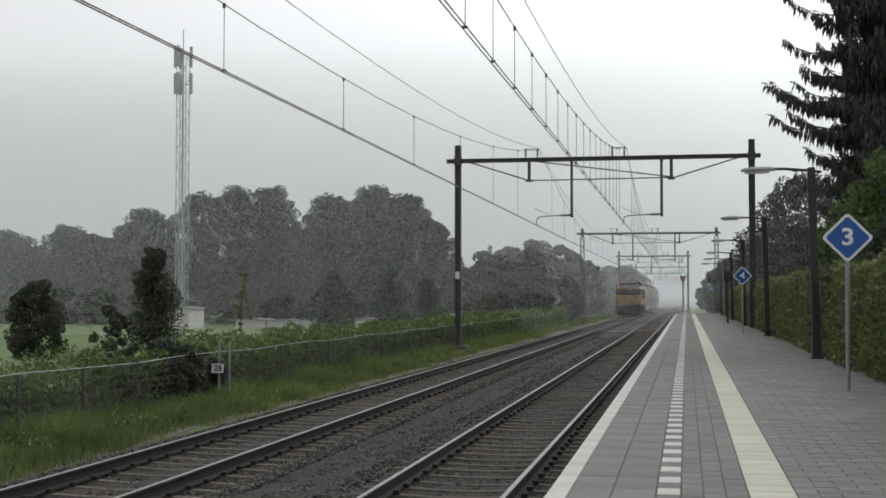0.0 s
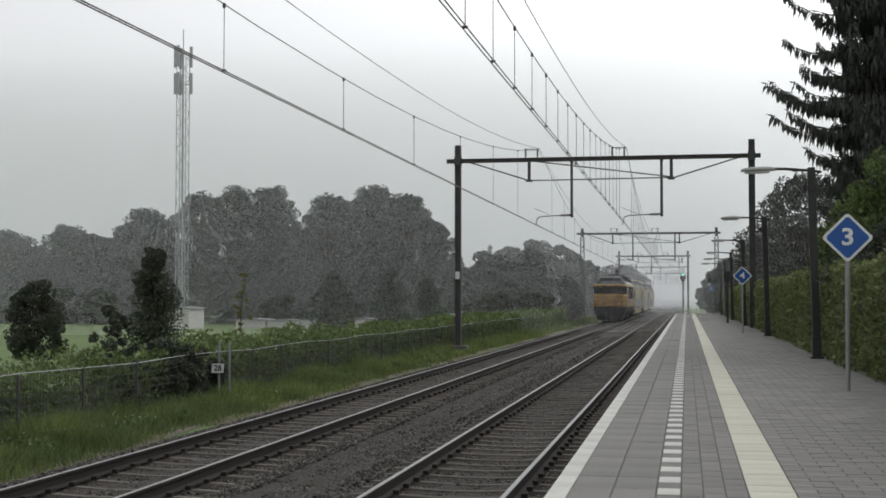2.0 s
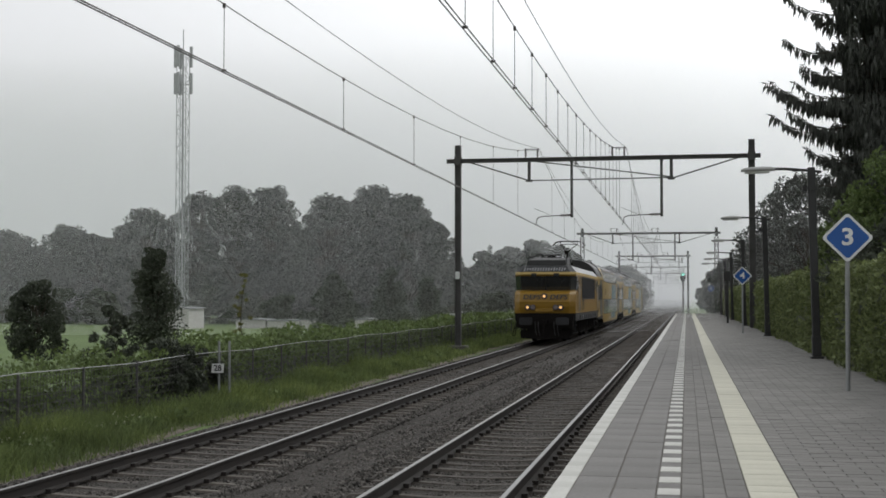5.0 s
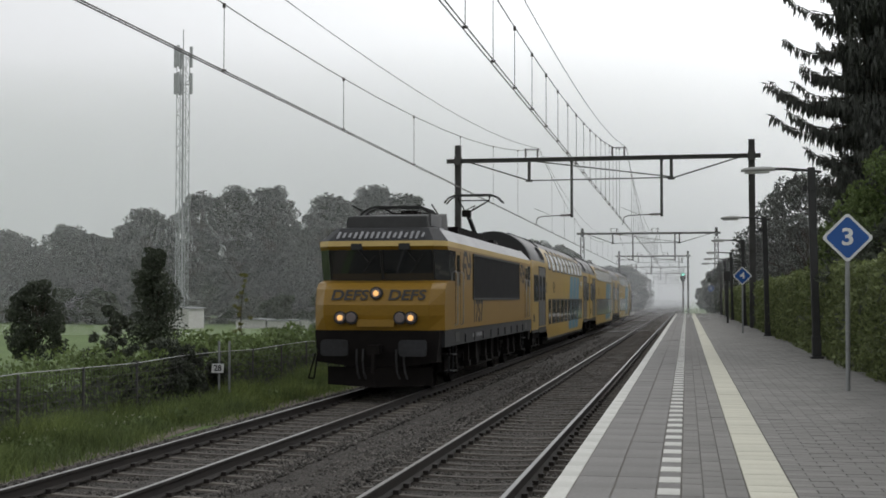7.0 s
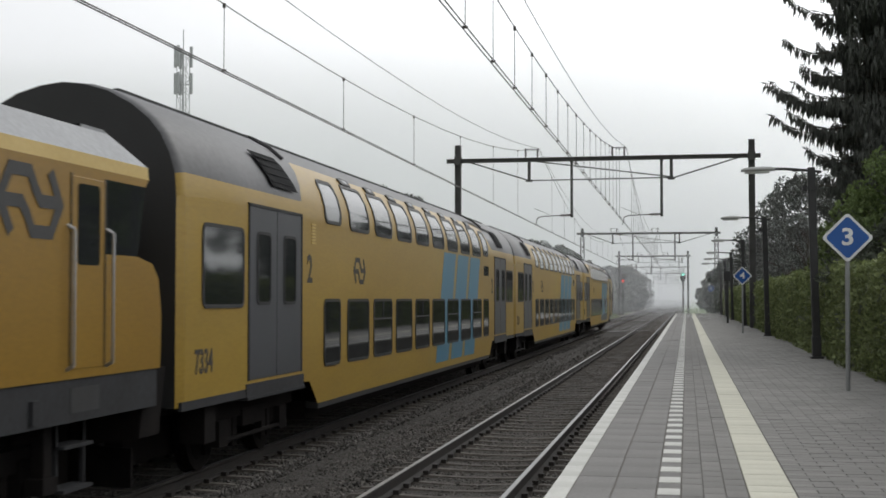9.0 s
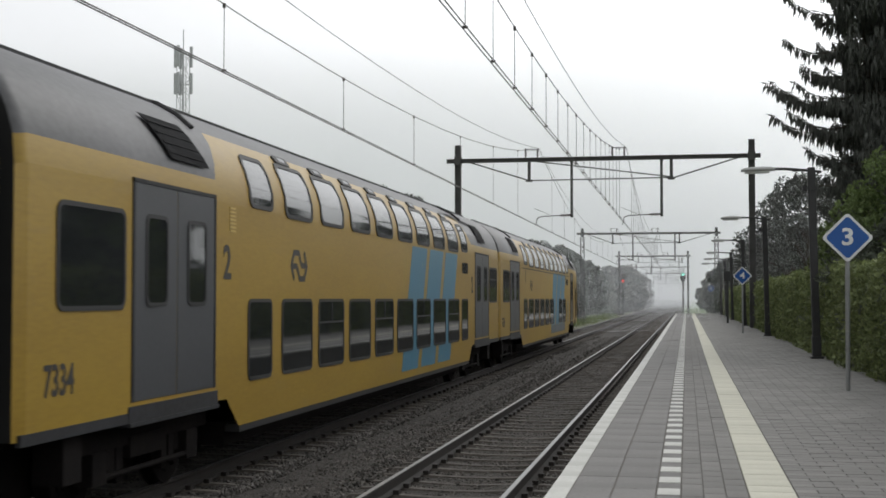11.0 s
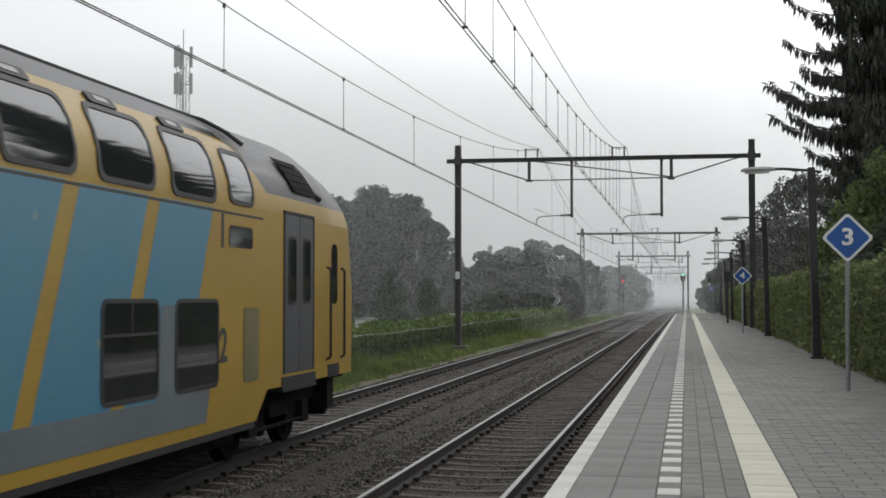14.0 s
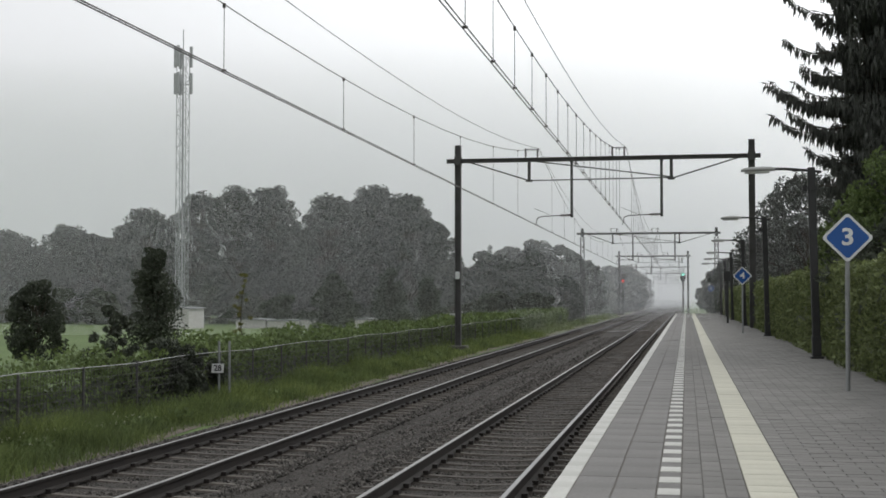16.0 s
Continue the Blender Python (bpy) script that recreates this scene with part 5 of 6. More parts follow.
for i_, (x_, y_, h_, w_) in enumerate([(9.8, 112, 12.6, 11), (14.5, 108, 13, 9), (7.3, 138, 8.6, 6.5), (5.2, 165, 7.2, 6), (12, 140, 10, 8), (9, 190, 7.5, 9), (11, 78, 7, 6), (20, 95, 14, 10), (4.2, 215, 6.5, 5)]):
    tree("broadleaf_tree", x_, y_, 0.0, h_, w_, M["leaf"], "misty green broadleaf tree beyond the platform hedge", 80 + i_, trunk=0.25, blobs=120, n=130, size=0.19, low=0.08, puff=0.85)
for i_, (x_, y_, h_, w_) in enumerate([(3.9, 123, 3.2, 2.6), (5.0, 128, 3.6, 3), (3.8, 150, 3.0, 3)]):
    tree("shrub", x_, y_, 0.0, h_, w_, M["leaf_dark"], "dark rounded shrub at the end of the platform", 120 + i_, trunk=0.1, blobs=24, n=110, size=0.16, low=0.05)


# ---- far side: trees, field, fence, buildings ----
TREES = [  # x, y, height, width
    (-84, 150, 11.5, 13), (-76.5, 153, 12.3, 10), (-70, 147, 10.8, 9), (-65, 150, 14.2, 10), (-59.5, 154, 16.4, 11), (-53.5, 150, 16.9, 10), (-49.5, 152, 17.0, 9),
    (-46.5, 163, 12.2, 9), (-41.3, 149, 15.6, 10), (-37, 153, 17.0, 10), (-32.6, 152, 15.8, 9), (-30.5, 160, 12.8, 6), (-92, 165, 12, 14)]
for i_, (x_, y_, h_, w_) in enumerate(TREES):
    tree("broadleaf_tree", x_, y_, -0.75, h_, w_, M["leaf"], "tall dark green broadleaf tree in the misty row behind the field", 20 + i_, trunk=0.38, blobs=200, n=95, size=0.20, low=0.12, puff=0.76)
for i_ in range(17):
    x_ = -90 + i_ * 4.3
    tree("broadleaf_tree", x_, 168 + 9 * math.sin(i_ * 2.1), -0.75, 8.0 + 1.8 * math.sin(i_ * 1.7), 9.5, M["leaf"], "low dark tree filling the misty wood edge", 140 + i_, trunk=0.25, blobs=40, n=90, size=0.42, low=0.03)
for i_ in range(11):
    x_ = -86 + i_ * 5.4
    tree("shrub", x_, 139 + 3 * math.sin(i_ * 1.3), -0.75, 3.6 + 0.9 * math.sin(i_ * 2.3), 5.6, M["leaf_dark"], "dark undergrowth at the edge of the field", 170 + i_, trunk=0.1, blobs=26, n=90, size=0.3, low=0.02)
FARTREES = [(-29.5, 220, 12.0, 9), (-25, 222, 13.2, 10), (-20.5, 218, 12.0, 9), (-17.5, 228, 9.5, 8), (-13.8, 238, 9.0, 7), (-11.8, 262, 9.5, 9), (-35, 226, 9, 9), (-41, 230, 10, 9), (-47, 236, 9, 10), (-16, 255, 8, 8), (-12.5, 300, 9, 9), (-13, 345, 10, 10)]
for i_, (x_, y_, h_, w_) in enumerate(FARTREES):
    tree("broadleaf_tree", x_, y_, -0.75, h_, w_, M["leaf"], "distant broadleaf tree dimmed by mist", 200 + i_, trunk=0.3, blobs=110, n=90, size=0.28, low=0.04, puff=0.8)
tree("poplar_tree", -39.5, 262, -0.75, 14.5, 3.4, M["leaf"], "slender distant poplar dimmed by mist", 231, trunk=0.2, blobs=26, n=90, size=0.35, low=0.1, shape="cone")
for x_, y_, h_, w_, s_ in ((-16.3, 112, 3.5, 4.2, 1), (-13.6, 114, 3.4, 3.6, 2), (-12.9, 122, 3.2, 2.8, 3), (-18.5, 118, 2.8, 4, 4)):
    tree("shrub", x_, y_, -0.75, h_, w_, M["leaf_dark"], "dark rounded shrub beside the line", 240 + s_, trunk=0.1, blobs=30, n=120, size=0.17, low=0.03)
for x_, y_, h_, w_, s_ in ((-15.5, 140, 5.0, 3.2, 1), (-13.5, 150, 5.6, 3.4, 2), (-17.5, 150, 6.2, 4, 3), (-14.2, 165, 5.5, 3.4, 4), (-14.6, 185, 5.2, 3.6, 5)):
    tree("broadleaf_tree", x_, y_, -0.75, h_, w_, M["leaf"], "slim green tree beside the line in mist", 250 + s_, trunk=0.12, blobs=36, n=110, size=0.2, low=0.04)
# planted young trees behind the fence
tree("young_tree", -27.4, 52, -0.75, 3.7, 2.5, M["leaf_dark"], "bushy dark young tree standing alone in the meadow", 301, trunk=0.1, blobs=70, n=120, size=0.085, low=0.16, puff=1.05)
tree("columnar_tree", -29.8, 70, -0.75, 5.9, 3.9, M["leaf_dark"], "dense dark columnar tree standing in the meadow", 302, trunk=0.12, blobs=120, n=90, size=0.10, low=0.06, shape="cone")
tree("sapling", -21.0, 60, -0.75, 4.5, 0.9, M["yellow_leaf"], "thin sapling with sparse yellowing leaves", 303, trunk=0.035, blobs=14, n=40, size=0.08, low=0.3)
for x_, y_, h_, w_, s_ in ((-26.1, 95, 4.9, 3.5, 4), (-24.0, 105, 5.5, 3.7, 5), (-21.7, 110, 4.8, 3.5, 6)):
    tree("columnar_tree", x_, y_, -0.75, h_, w_, M["leaf_dark"], "dark conical young tree in the misty meadow", 300 + s_, trunk=0.1, blobs=44, n=150, size=0.13, low=0.04, shape="cone")
tree("shrub", -12.2, 26.5, -0.7, 2.75, 1.2, M["leaf_dark"], "tall straggly weed bush behind the fence", 311, trunk=0.03, blobs=46, n=60, size=0.06, low=0.05)
tree("shrub", -11.9, 28.8, -0.7, 1.85, 2.0, M["leaf_dark"], "dense dark green bush over the fence", 312, trunk=0.05, blobs=44, n=240, size=0.055, low=0.02)
tree("shrub", -11.85, 30.3, -0.7, 1.7, 1.6, M["leaf_dark"], "dense dark green bush over the fence", 313, trunk=0.05, blobs=34, n=200, size=0.055, low=0.02)


def build_verge():
    r = np.random.default_rng(11)
    verts = []
    for y0, y1, n, sc in ((10, 26, 34000, 1.0), (26, 48, 24000, 1.3), (48, 90, 15000, 2.0), (90, 190, 9000, 3.2)):
        x, y = r.uniform(-11.5, -9.05, n), r.uniform(y0, y1, n)
        hgt = np.interp(x, [-11.5, -10.3, -9.5, -9.05], [0.62, 0.46, 0.2, 0.09])
        clump = np.array([0.75 + 0.8 * noise.noise((a * 0.9, b * 0.6, 7)) for a, b in zip(x, y)])
        keep = (r.random(n) < np.interp(x, [-10.0, -9.55, -9.05], [1, 0.3, 0.08]))
        hgt = hgt * np.clip(clump, 0.3, 1.6) * r.uniform(0.6, 1.5, n)
        z = np.array([float(ground_z(a, b)) for a, b in zip(x, y)]) - 0.03
        az = r.uniform(0, math.tau, n)
        w = 0.009 * sc * r.uniform(0.7, 1.5, n)
        lean = r.normal(0, 0.35, (n, 2)) * hgt[:, None]
        p0 = np.stack([x - w * np.cos(az), y - w * np.sin(az), z], 1)
        p1 = np.stack([x + w * np.cos(az), y + w * np.sin(az), z], 1)
        m0 = np.stack([x + lean[:, 0] * 0.4 - w * 0.7 * np.cos(az), y + lean[:, 1] * 0.4 - w * 0.7 * np.sin(az), z + hgt * 0.6], 1)
        m1 = np.stack([x + lean[:, 0] * 0.4 + w * 0.7 * np.cos(az), y + lean[:, 1] * 0.4 + w * 0.7 * np.sin(az), z + hgt * 0.6], 1)
        tip = np.stack([x + lean[:, 0], y + lean[:, 1], z + hgt], 1)
        verts.append(np.stack([p0, p1, m1, m0, tip], 1)[keep])
    v = np.concatenate(verts)
    k = np.arange(len(v)) * 5
    faces = [f for a in k.tolist() for f in ((a, a + 1, a + 2, a + 3), (a + 3, a + 2, a + 4))]
    g = raw("grass", v.reshape(-1, 3).tolist(), faces, M["grass"])
    tagged(g, "long damp green grass on the verge", "grass", kind="stuff")
    # weeds and bramble behind the fence
    quads = []
    for y0, y1, n, size in ((12, 30, 15000, 0.05), (30, 60, 15000, 0.07), (60, 130, 16000, 0.12)):
        y = r.uniform(y0, y1, n)
        x = -11.55 - np.abs(r.normal(0, 0.8, n))
        lump = np.array([noise.noise((a * 0.45, b * 0.8, 9)) + 0.5 * noise.noise((a * 1.6, b * 2, 3)) for a, b in zip(y, x)])
        top = np.interp(y, [12, 26, 40, 60, 120], [0.85, 1.0, 1.05, 1.05, 1.15]) + 0.45 * lump
        z = -0.65 + (top + 0.65) * r.random(n) ** 0.55
        p = np.stack([x, y, z], 1)
        a = r.normal(size=(n, 3)) + np.array([0.2, 0, 0.5])
        a /= np.linalg.norm(a, axis=1)[:, None]
        b = np.cross(a, r.normal(size=(n, 3)))
        b /= np.linalg.norm(b, axis=1)[:, None]
        s = size * r.uniform(0.6, 1.5, n)[:, None]
        quads.append(np.stack([p - a * s, p + b * s * 0.5, p + a * s, p - b * s * 0.5], 1))
    q = np.concatenate(quads).reshape(-1, 3)
    w = raw("weeds", q.tolist(), np.arange(len(q)).reshape(-1, 4).tolist(), M["bush"])
    tagged(w, "bright green weeds and brambles growing along the fence", "weeds", kind="stuff")
    # dark uneven sheet behind the weeds, put in as their inner shade
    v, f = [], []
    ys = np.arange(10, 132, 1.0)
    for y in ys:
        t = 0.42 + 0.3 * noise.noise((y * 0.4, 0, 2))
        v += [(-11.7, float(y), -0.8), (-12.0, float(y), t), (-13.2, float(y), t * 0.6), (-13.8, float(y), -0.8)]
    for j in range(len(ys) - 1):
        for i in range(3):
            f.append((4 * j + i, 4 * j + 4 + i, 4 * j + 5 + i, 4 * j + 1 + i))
    tagged(raw("bramble_core", v, f, M["leaf_dark"]), "dark sheet standing in for shade inside the bramble bank", "brambles", kind="stuff")
    # low leafy weeds in the verge
    quads = []
    for _ in range(150):
        y = r.uniform(12, 55)
        x = r.uniform(-11.4, -10.0)
        z = float(ground_z(x, y))
        quads.append(leaves(40, (x, y, z + 0.16), (0.28, 0.3, 0.2), 0.04 + 0.0009 * y, r))
    q = np.concatenate(quads).reshape(-1, 3)
    w = raw("verge_herbs", q.tolist(), np.arange(len(q)).reshape(-1, 4).tolist(), M["bush"])
    tagged(w, "broad-leaved herbs among the verge grass", "weeds", kind="stuff")
    quads = []
    for _ in range(70):
        y, x = r.uniform(15, 24), r.uniform(-11.2, -9.9)
        quads.append(leaves(3, (x, y, float(ground_z(x, y)) + r.uniform(0.25, 0.5)), (0.03, 0.03, 0.03), 0.018, r))
    q = np.concatenate(quads).reshape(-1, 3)
    w = raw("wildflowers", q.tolist(), np.arange(len(q)).reshape(-1, 4).tolist(), M["flower"])
    tagged(w, "tiny white wildflowers in the verge", "flowers", kind="stuff")


build_verge()


def build_fence():
    x = -11.42
    e = tagged(new("fence"), "low dark mesh fence with a pale top rail beside the verge", "fence")
    for k in range(38):
        y = 11 + 2.5 * k
        bm = bmesh.new()
        box(bm, x - 0.02, x + 0.02, y - 0.02, y + 0.02, -0.9, 0.80)
        part("post", bm, M["mast"], e)
        bm = bmesh.new()
        sag = 0.03 * math.sin(k * 1.9)
        bar(bm, (x, y, 0.79 + sag), (x, y + 2.5, 0.79 + 0.03 * math.sin((k + 1) * 1.9)), 0.011, 6)
        part("top_rail", bm, M["galv"], e)
    bm = bmesh.new()
    for i in range(9):
        z = -0.6 + 0.165 * i
        box(bm, x - 0.004, x + 0.004, 11, 105, z, z + 0.008)
    for k in range(int(60 / 0.12)):
        y = 11 + 0.12 * k
        box(bm, x - 0.003, x + 0.003, y, y + 0.006, -0.65, 0.78)
    tagged(part("wire_mesh", bm, M["mast"], e), kind="stuff")


build_fence()


def marker_post():
    e = tagged(new("distance_marker"), "small pale distance board reading 28 on a post", "sign")
    e.location = (-11.1, 29.95, 0)
    bm = bmesh.new()
    bar(bm, (0.03, 0.03, -0.7), (0.03, 0.03, 1.1), 0.03, 8)
    bar(bm, (0.28, 0.06, -0.7), (0.28, 0.06, 1.1), 0.03, 8)
    part("post", bm, M["galv"], e)
    bm = bmesh.new()
    plate(bm, [(-0.15, -0.11), (0.15, -0.11), (0.17, 0.11), (-0.13, 0.11)], lambda u, v, out: Vector((u, -out, 0.45 + v)), 0.012)
    part("board", bm, M["sign_white"], e)
    lettering("number", "28", 0.2, M["ink"], e, Matrix.Translation((0.01, -0.015, 0.45)) @ pose(0, 0, 0, 90))


marker_post()
bm_ = bmesh.new()
box(bm_, -10.75, -10.55, 60.86, 60.90, 3.05, 3.4)
tagged(part("mast_plate", bm_, M["sign_white"]), "small white plate fixed to the portal mast", "plate")


def build_antenna():
    e = tagged(new("antenna_mast"), "tall pale lattice antenna mast fading into the mist", "antenna mast")
    e.location = (-51.4, 128, -0.8)
    bm = bmesh.new()
    lattice(bm, 0, 0, 0, 28.6, 1.0, 0.045, 0.9)
    part("lattice_column", bm, M["pale"], e)
    bm = bmesh.new()
    bar(bm, (0, 0, 0), (0, 0, 28.6), 0.11, 8)
    part("cable_duct", bm, M["pale"], e)
    bm = bmesh.new()
    bar(bm, (0, 0, 28.6), (0, 0, 31.0), 0.05, 6)
    part("lightning_rod", bm, M["galv"], e)
    for z in (24.2, 27.0):
        for a in (0.2, 2.3, 4.4, 3.3):
            bm = bmesh.new()
            cx, cy = 0.82 * math.cos(a), 0.82 * math.sin(a)
            box(bm, cx - 0.16, cx + 0.16, cy - 0.1, cy + 0.1, z, z + 2.2)
            soften(part("antenna_panel", bm, M["pale"], e), 0.04)
            bm = bmesh.new()
            bar(bm, (0.3 * cx, 0.3 * cy, z + 1), (cx, cy, z + 1), 0.04, 5)
            part("panel_arm", bm, M["galv"], e)


build_antenna()


def shed(x, y, w, d, h, ridge, label, wall_m, roof_m, name="shed", door=True):
    e = tagged(new(name), label, "building")
    e.location = (x, y, -0.8)
    bm = bmesh.new()
    box(bm, -w / 2, w / 2, 0, d, 0, h)
    part("wall", bm, wall_m, e)
    bm = bmesh.new()
    o = [(-w / 2 - 0.2, h), (w / 2 + 0.2, h), (w / 2 + 0.2, h + 0.1), (0, h + ridge + 0.1), (-w / 2 - 0.2, h + 0.1)]
    a = [bm.verts.new((u, -0.2, v)) for u, v in o]
    b = [bm.verts.new((u, d + 0.2, v)) for u, v in o]
    bm.faces.new(a)
    bm.faces.new(b[::-1])
    for i in range(5):
        bm.faces.new((a[i], b[i], b[(i + 1) % 5], a[(i + 1) % 5]))
    part("roof", bm, roof_m, e)
    if door:
        bm = bmesh.new()
        box(bm, -w * 0.2, w * 0.2, -0.03, 0.0, 0, h * 0.85)
        part("door", bm, M["plaster"], e)
        bm = bmesh.new()
        for k in range(5):
            box(bm, -w / 2, w / 2, -0.015, -0.002, h * (k + 0.5) / 5, h * (k + 0.5) / 5 + 0.03)
        part("batten", bm, M["plaster"], e)


shed(-47.3, 117, 2.1, 4, 1.95, 0.1, "small white shed at the edge of the field", M["plaster"], M["silver"])
shed(-21.8, 126, 4.4, 7, 1.5, 0.9, "low house with a shallow dark gable roof", M["plaster"], M["tiles"], "house", False)
for x_, w_, h_ in ((-41.5, 3.0, 0.85), (-38.2, 3.2, 0.75), (-35.3, 2.2, 0.85), (-30.2, 2.0, 0.9), (-85, 2.5, 1.2)):
    shed(x_, 121, w_, 2.5, h_, 0.08, "low pale outbuilding behind the field", M["plaster"], M["silver"], "outbuilding", False)


# ---- ballast stones ----
def build_stones():
    r = np.random.default_rng(21)
    base = np.array([(1, 0, 0), (-1, 0, 0), (0, 1, 0), (0, -1, 0), (0, 0, 1), (0, 0, -1)], float)
    tri = [(0, 2, 4), (2, 1, 4), (1, 3, 4), (3, 0, 4), (2, 0, 5), (1, 2, 5), (3, 1, 5), (0, 3, 5)]
    V, Fc = [], []
    for y0, y1, n in ((9, 24, 42000), (24, 45, 27000), (45, 80, 9000)):
        x, y = r.uniform(-9.1, -0.95, n), r.uniform(y0, y1, n)
        off = np.minimum(np.abs(x - NEAR), np.abs(x - FAR))
        keep = (np.abs(off - 0.7525) > 0.10) & ~((off < 1.2) & (r.random(n) < 0.25))
        for a, b, o in zip(x[keep], y[keep], off[keep]):
            s = r.uniform(0.018, 0.04) * (0.75 if o < 1.25 else 1.0) * (1 + (b - 9) * 0.008)
            z = -0.2 + 0.005 * r.normal() - (0.05 if -5.2 < a < -4.3 else 0) + (-0.012 if o < 0.7 else -0.004 if o < 1.25 else 0.012)
            if a < -8.3:
                z -= (-8.3 - a) * 0.3
            m = r.normal(size=(3, 3))
            q, _ = np.linalg.qr(m)
            p = (base * (s * r.uniform(0.6, 1.3, (6, 1)))) @ q + (a, b, z)
            k = len(V)
            V.extend(map(tuple, p.tolist()))
            Fc.extend([(k + i, k + j, k + l) for i, j, l in tri])
    g = raw("ballast_stones", V, Fc, M["stone"])
    tagged(g, "loose brown-grey crushed stones between and beside the rails", "stones", kind="stuff")


build_stones()
# ---- mist: imitated haze, sheets of fine slanting pale strips across the line, thinning upwards ----
def build_mist():
    verts, faces = [], []
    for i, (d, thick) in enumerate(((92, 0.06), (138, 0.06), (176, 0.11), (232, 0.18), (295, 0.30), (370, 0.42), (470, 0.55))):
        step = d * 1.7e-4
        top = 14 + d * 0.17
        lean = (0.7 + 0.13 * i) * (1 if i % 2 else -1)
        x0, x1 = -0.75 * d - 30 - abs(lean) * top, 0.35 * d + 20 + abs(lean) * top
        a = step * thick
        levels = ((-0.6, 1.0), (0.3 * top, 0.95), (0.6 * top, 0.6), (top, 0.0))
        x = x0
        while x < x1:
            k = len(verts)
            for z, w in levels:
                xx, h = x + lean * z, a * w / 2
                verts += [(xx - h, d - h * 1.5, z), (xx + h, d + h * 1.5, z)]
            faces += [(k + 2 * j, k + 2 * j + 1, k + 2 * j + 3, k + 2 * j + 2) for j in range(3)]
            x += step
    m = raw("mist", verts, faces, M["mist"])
    tagged(m, "thin pale strips imitating morning mist over the line", "mist", kind="stuff")


build_mist()
# ---- platform paving ----
def tile_mesh(name, sx, sy, material, h=0.03, b=0.003):
    bm = bmesh.new()
    top = [bm.verts.new((x * (sx / 2 - b), y * (sy / 2 - b), h)) for x, y in ((-1, -1), (1, -1), (1, 1), (-1, 1))]
    low = [bm.verts.new((x * sx / 2, y * sy / 2, h - b)) for x, y in ((-1, -1), (1, -1), (1, 1), (-1, 1))]
    bot = [bm.verts.new((x * sx / 2, y * sy / 2, 0)) for x, y in ((-1, -1), (1, -1), (1, 1), (-1, 1))]
    bm.faces.new(top)
    for i in range(4):
        j = (i + 1) % 4
        bm.faces.new((low[i], low[j], top[j], top[i]))
        bm.faces.new((bot[i], bot[j], low[j], low[i]))
    return mesh_of(name, bm, material)


def pave(name, x0, x1, w, length, material, offset=0.0, gap=0.004, pieces=0, y0=10.0, kind_label="", lift=0.0):
    """Rows of pavers along the platform: single pieces from y0 on, the rest joined."""
    cols = max(1, round((x1 - x0) / w))
    w = (x1 - x0) / cols
    me = tile_mesh(name, w - gap, length - gap, material)
    n = 0
    verts, faces = [], []
    rows = int((END + 10) / length)
    for j in range(rows):
        y = -9.9 + (j + 0.5) * length
        for i in range(cols):
            x = x0 + (i + 0.5) * w
            yy = y + (offset * length if i % 2 else 0)
            if yy > END - length / 2:
                continue
            z = PLAT - 0.03 + lift + random.uniform(-0.0015, 0.0015)
            if yy >= y0 and n < pieces:
                ob = part(name, me, None, platform)
                ob.location = (x, yy, z)
                ob.rotation_euler = (random.uniform(-0.003, 0.003), random.uniform(-0.003, 0.003), random.uniform(-0.004, 0.004))
                n += 1
            else:
                k = len(verts)
                for v in me.vertices:
                    verts.append((v.co.x + x, v.co.y + yy, v.co.z + z))
                faces += [tuple(k + a for a in p.vertices) for p in me.polygons]
    rest = raw(name + "_paving", verts, faces, material, platform)
    tagged(rest, kind="stuff")


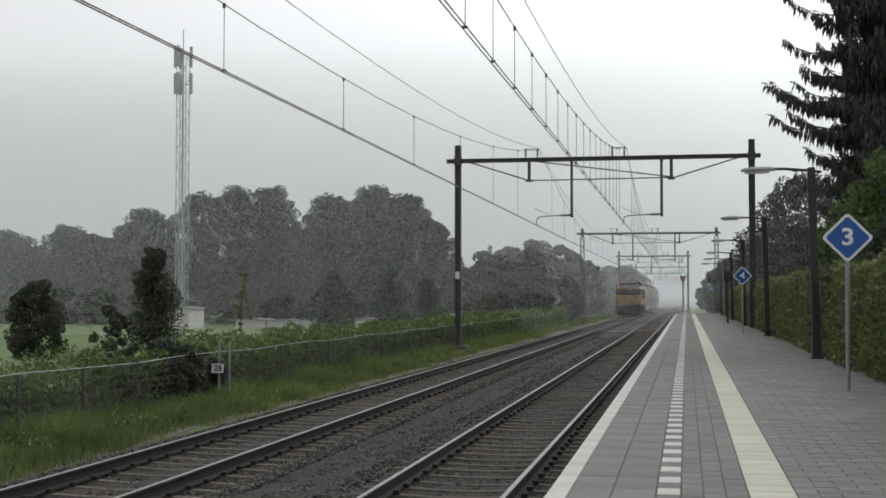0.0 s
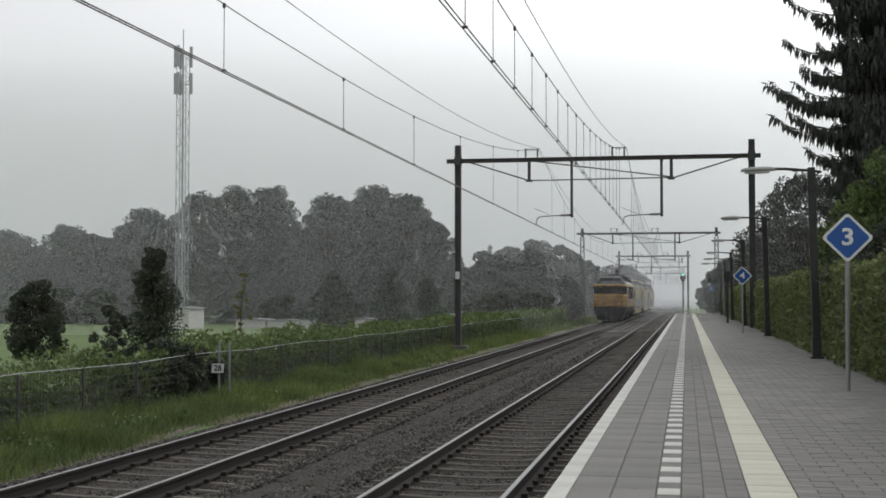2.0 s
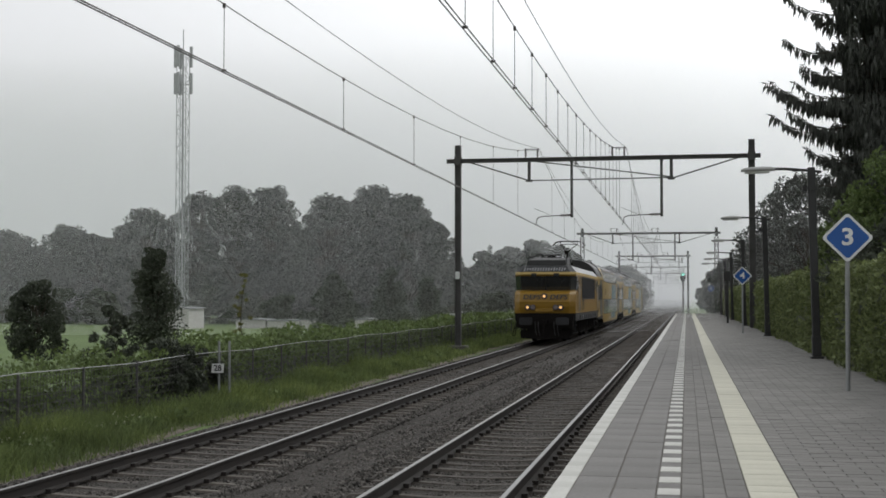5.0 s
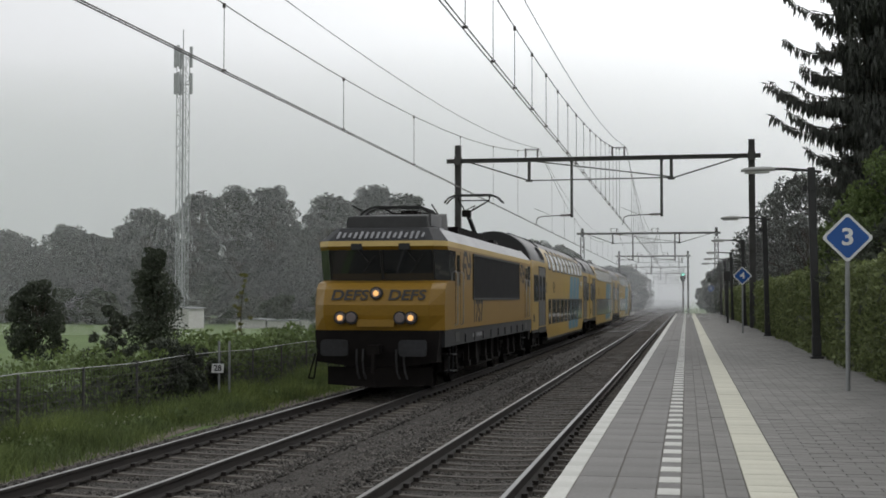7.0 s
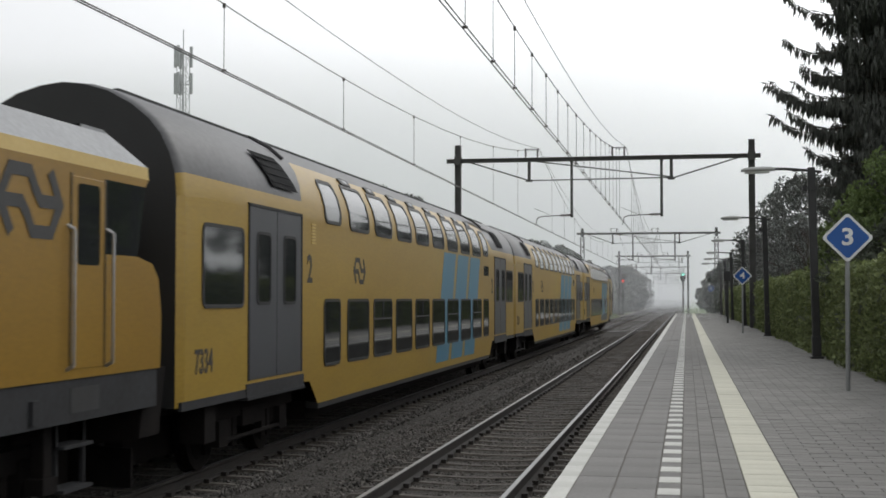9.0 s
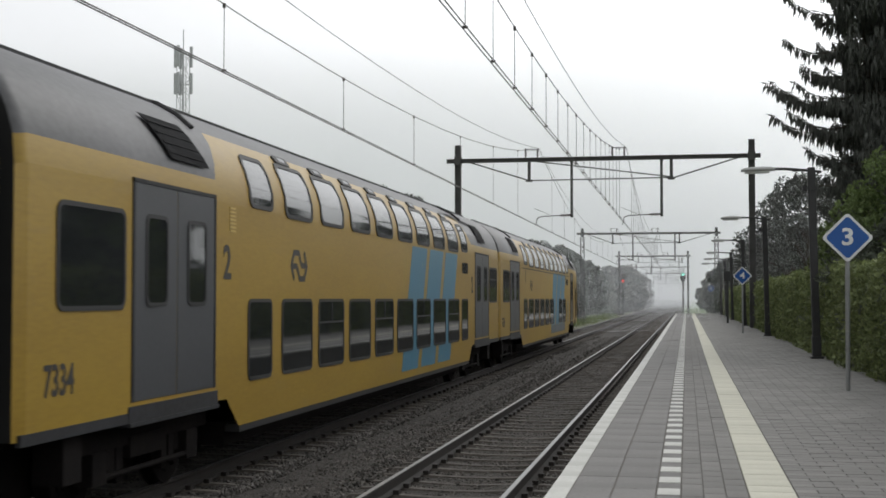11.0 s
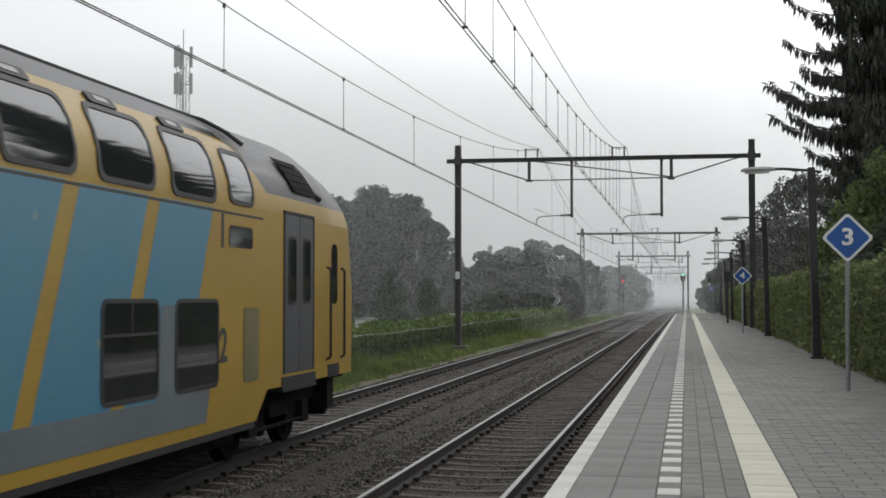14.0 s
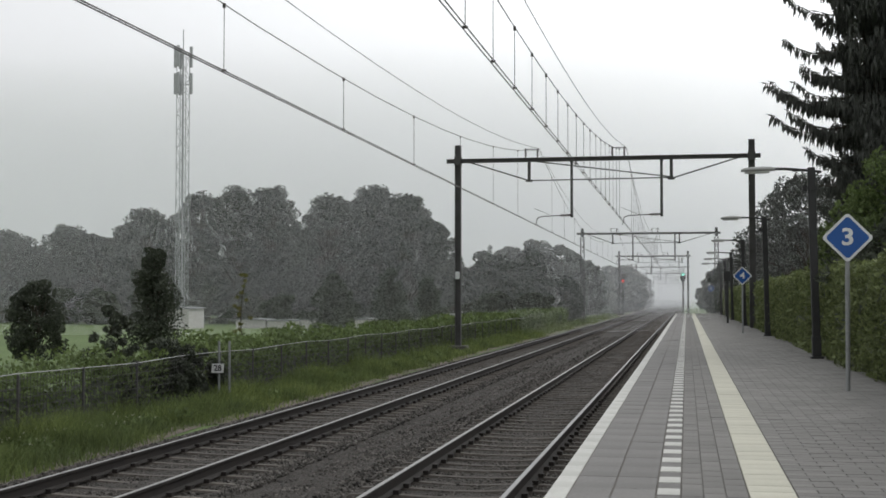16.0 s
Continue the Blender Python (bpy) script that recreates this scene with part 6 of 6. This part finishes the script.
def pave_cross(name, x0, x1, w, length, material, gap=0.007, pieces=0, y0=10.0):
    """Running bond across the platform, rows w deep, each shifted by half a paver."""
    me = tile_mesh(name, length - gap, w - gap, material)
    n = 0
    verts, faces = [], []
    for j in range(int((END + 10) / w)):
        y = -9.9 + (j + 0.5) * w
        if y > END - w:
            break
        x = x0 + (length / 2 if j % 2 else length * 0.0)
        while x < x1 + 0.1:
            z = PLAT - 0.03 + random.uniform(-0.002, 0.002)
            if x - length / 2 > x0 - 0.002 and x + length / 2 < x1 + 0.12:
                if y >= y0 and n < pieces:
                    ob = part(name, me, None, platform)
                    ob.location = (x, y, z)
                    ob.rotation_euler = (random.uniform(-0.004, 0.004), random.uniform(-0.004, 0.004), random.uniform(-0.006, 0.006))
                    n += 1
                else:
                    k = len(verts)
                    for v in me.vertices:
                        verts.append((v.co.x + x, v.co.y + y, v.co.z + z))
                    faces += [tuple(k + a for a in p.vertices) for p in me.polygons]
            x += length
        if j % 2 == 0:
            # half paver closing the row at the guide strip
            k = len(verts)
            for v in me.vertices:
                verts.append((x0 + length / 4 + v.co.x * 0.49, v.co.y + y, v.co.z + PLAT - 0.03))
            faces += [tuple(k + a for a in p.vertices) for p in me.polygons]
    tagged(raw(name + "_paving", verts, faces, material, platform), kind="stuff")


def build_paving():
    pave("edge_tile", EDGE, EDGE + 0.145, 0.145, 0.60, M["white"], pieces=150, y0=9)
    pave("slab", EDGE + 0.15, -0.517, 0.3, 0.60, M["slab"], gap=0.008, pieces=200, y0=9)
    pave("slab", -0.513, -0.215, 0.3, 0.60, M["slab"], gap=0.008, pieces=200, y0=9)
    pave("dash_tile", -0.21, -0.05, 0.16, 0.30, M["slab"], pieces=0, y0=9)
    pave("paver", -0.045, 0.405, 0.15, 0.30, M["paver"], offset=0.5, gap=0.006, pieces=300, y0=9)
    pave("guide_tile", 0.41, 0.725, 0.32, 0.30, M["guide"], pieces=250, y0=9, lift=0.002)
    pave_cross("paver", 0.73, BACK, 0.15, 0.30, M["paver"], pieces=300, y0=9)
    me = tile_mesh("white_dash", 0.155, 0.29, M["white"], h=0.012)
    n = 0
    for k in range(int((END + 3) / 0.6)):
        y = -4.02 + 0.6 * k
        ob = part("white_dash", me, None, platform)
        ob.location = (-0.13, y, PLAT - 0.008)


build_paving()


def motions():
    # front of the locomotive along the far track, braking gently
    rows = [(0.0, 154.5), (2.0, 117.6), (4.0, 81.0), (6.5, 36.5), (7.0, 28.1), (7.5, 19.7), (8.0, 11.4), (8.5, 3.4), (9.0, -4.4), (11.5, -43.5),
            (12.0, -50.96), (12.5, -58.37), (13.0, -65.7), (13.5, -73.0), (14.0, -80.2), (14.5, -87.14), (16.0, -107.8)]
    for ob, off in [(locomotive, 0.0)] + [(c, 17.7 + 28.0 * i) for i, c in enumerate(coaches)]:
        walk(ob, [(t, pose(FAR, y + off, 0)) for t, y in rows])
    # the wheels roll on the rails
    ts = [r[0] for r in rows]
    ys = [r[1] for r in rows]
    for parent, ob, y, r in OWN:
        z = ob.location.z
        turns, last = [], None
        n = 480
        for k in range(n + 1):
            t = 16.0 * k / n
            d = float(np.interp(t, ts, ys))
            a = math.degrees((154.5 - d) / r)
            turns.append((t, pose(0, y, z, a % 360)))
        walk(ob, turns)


motions()
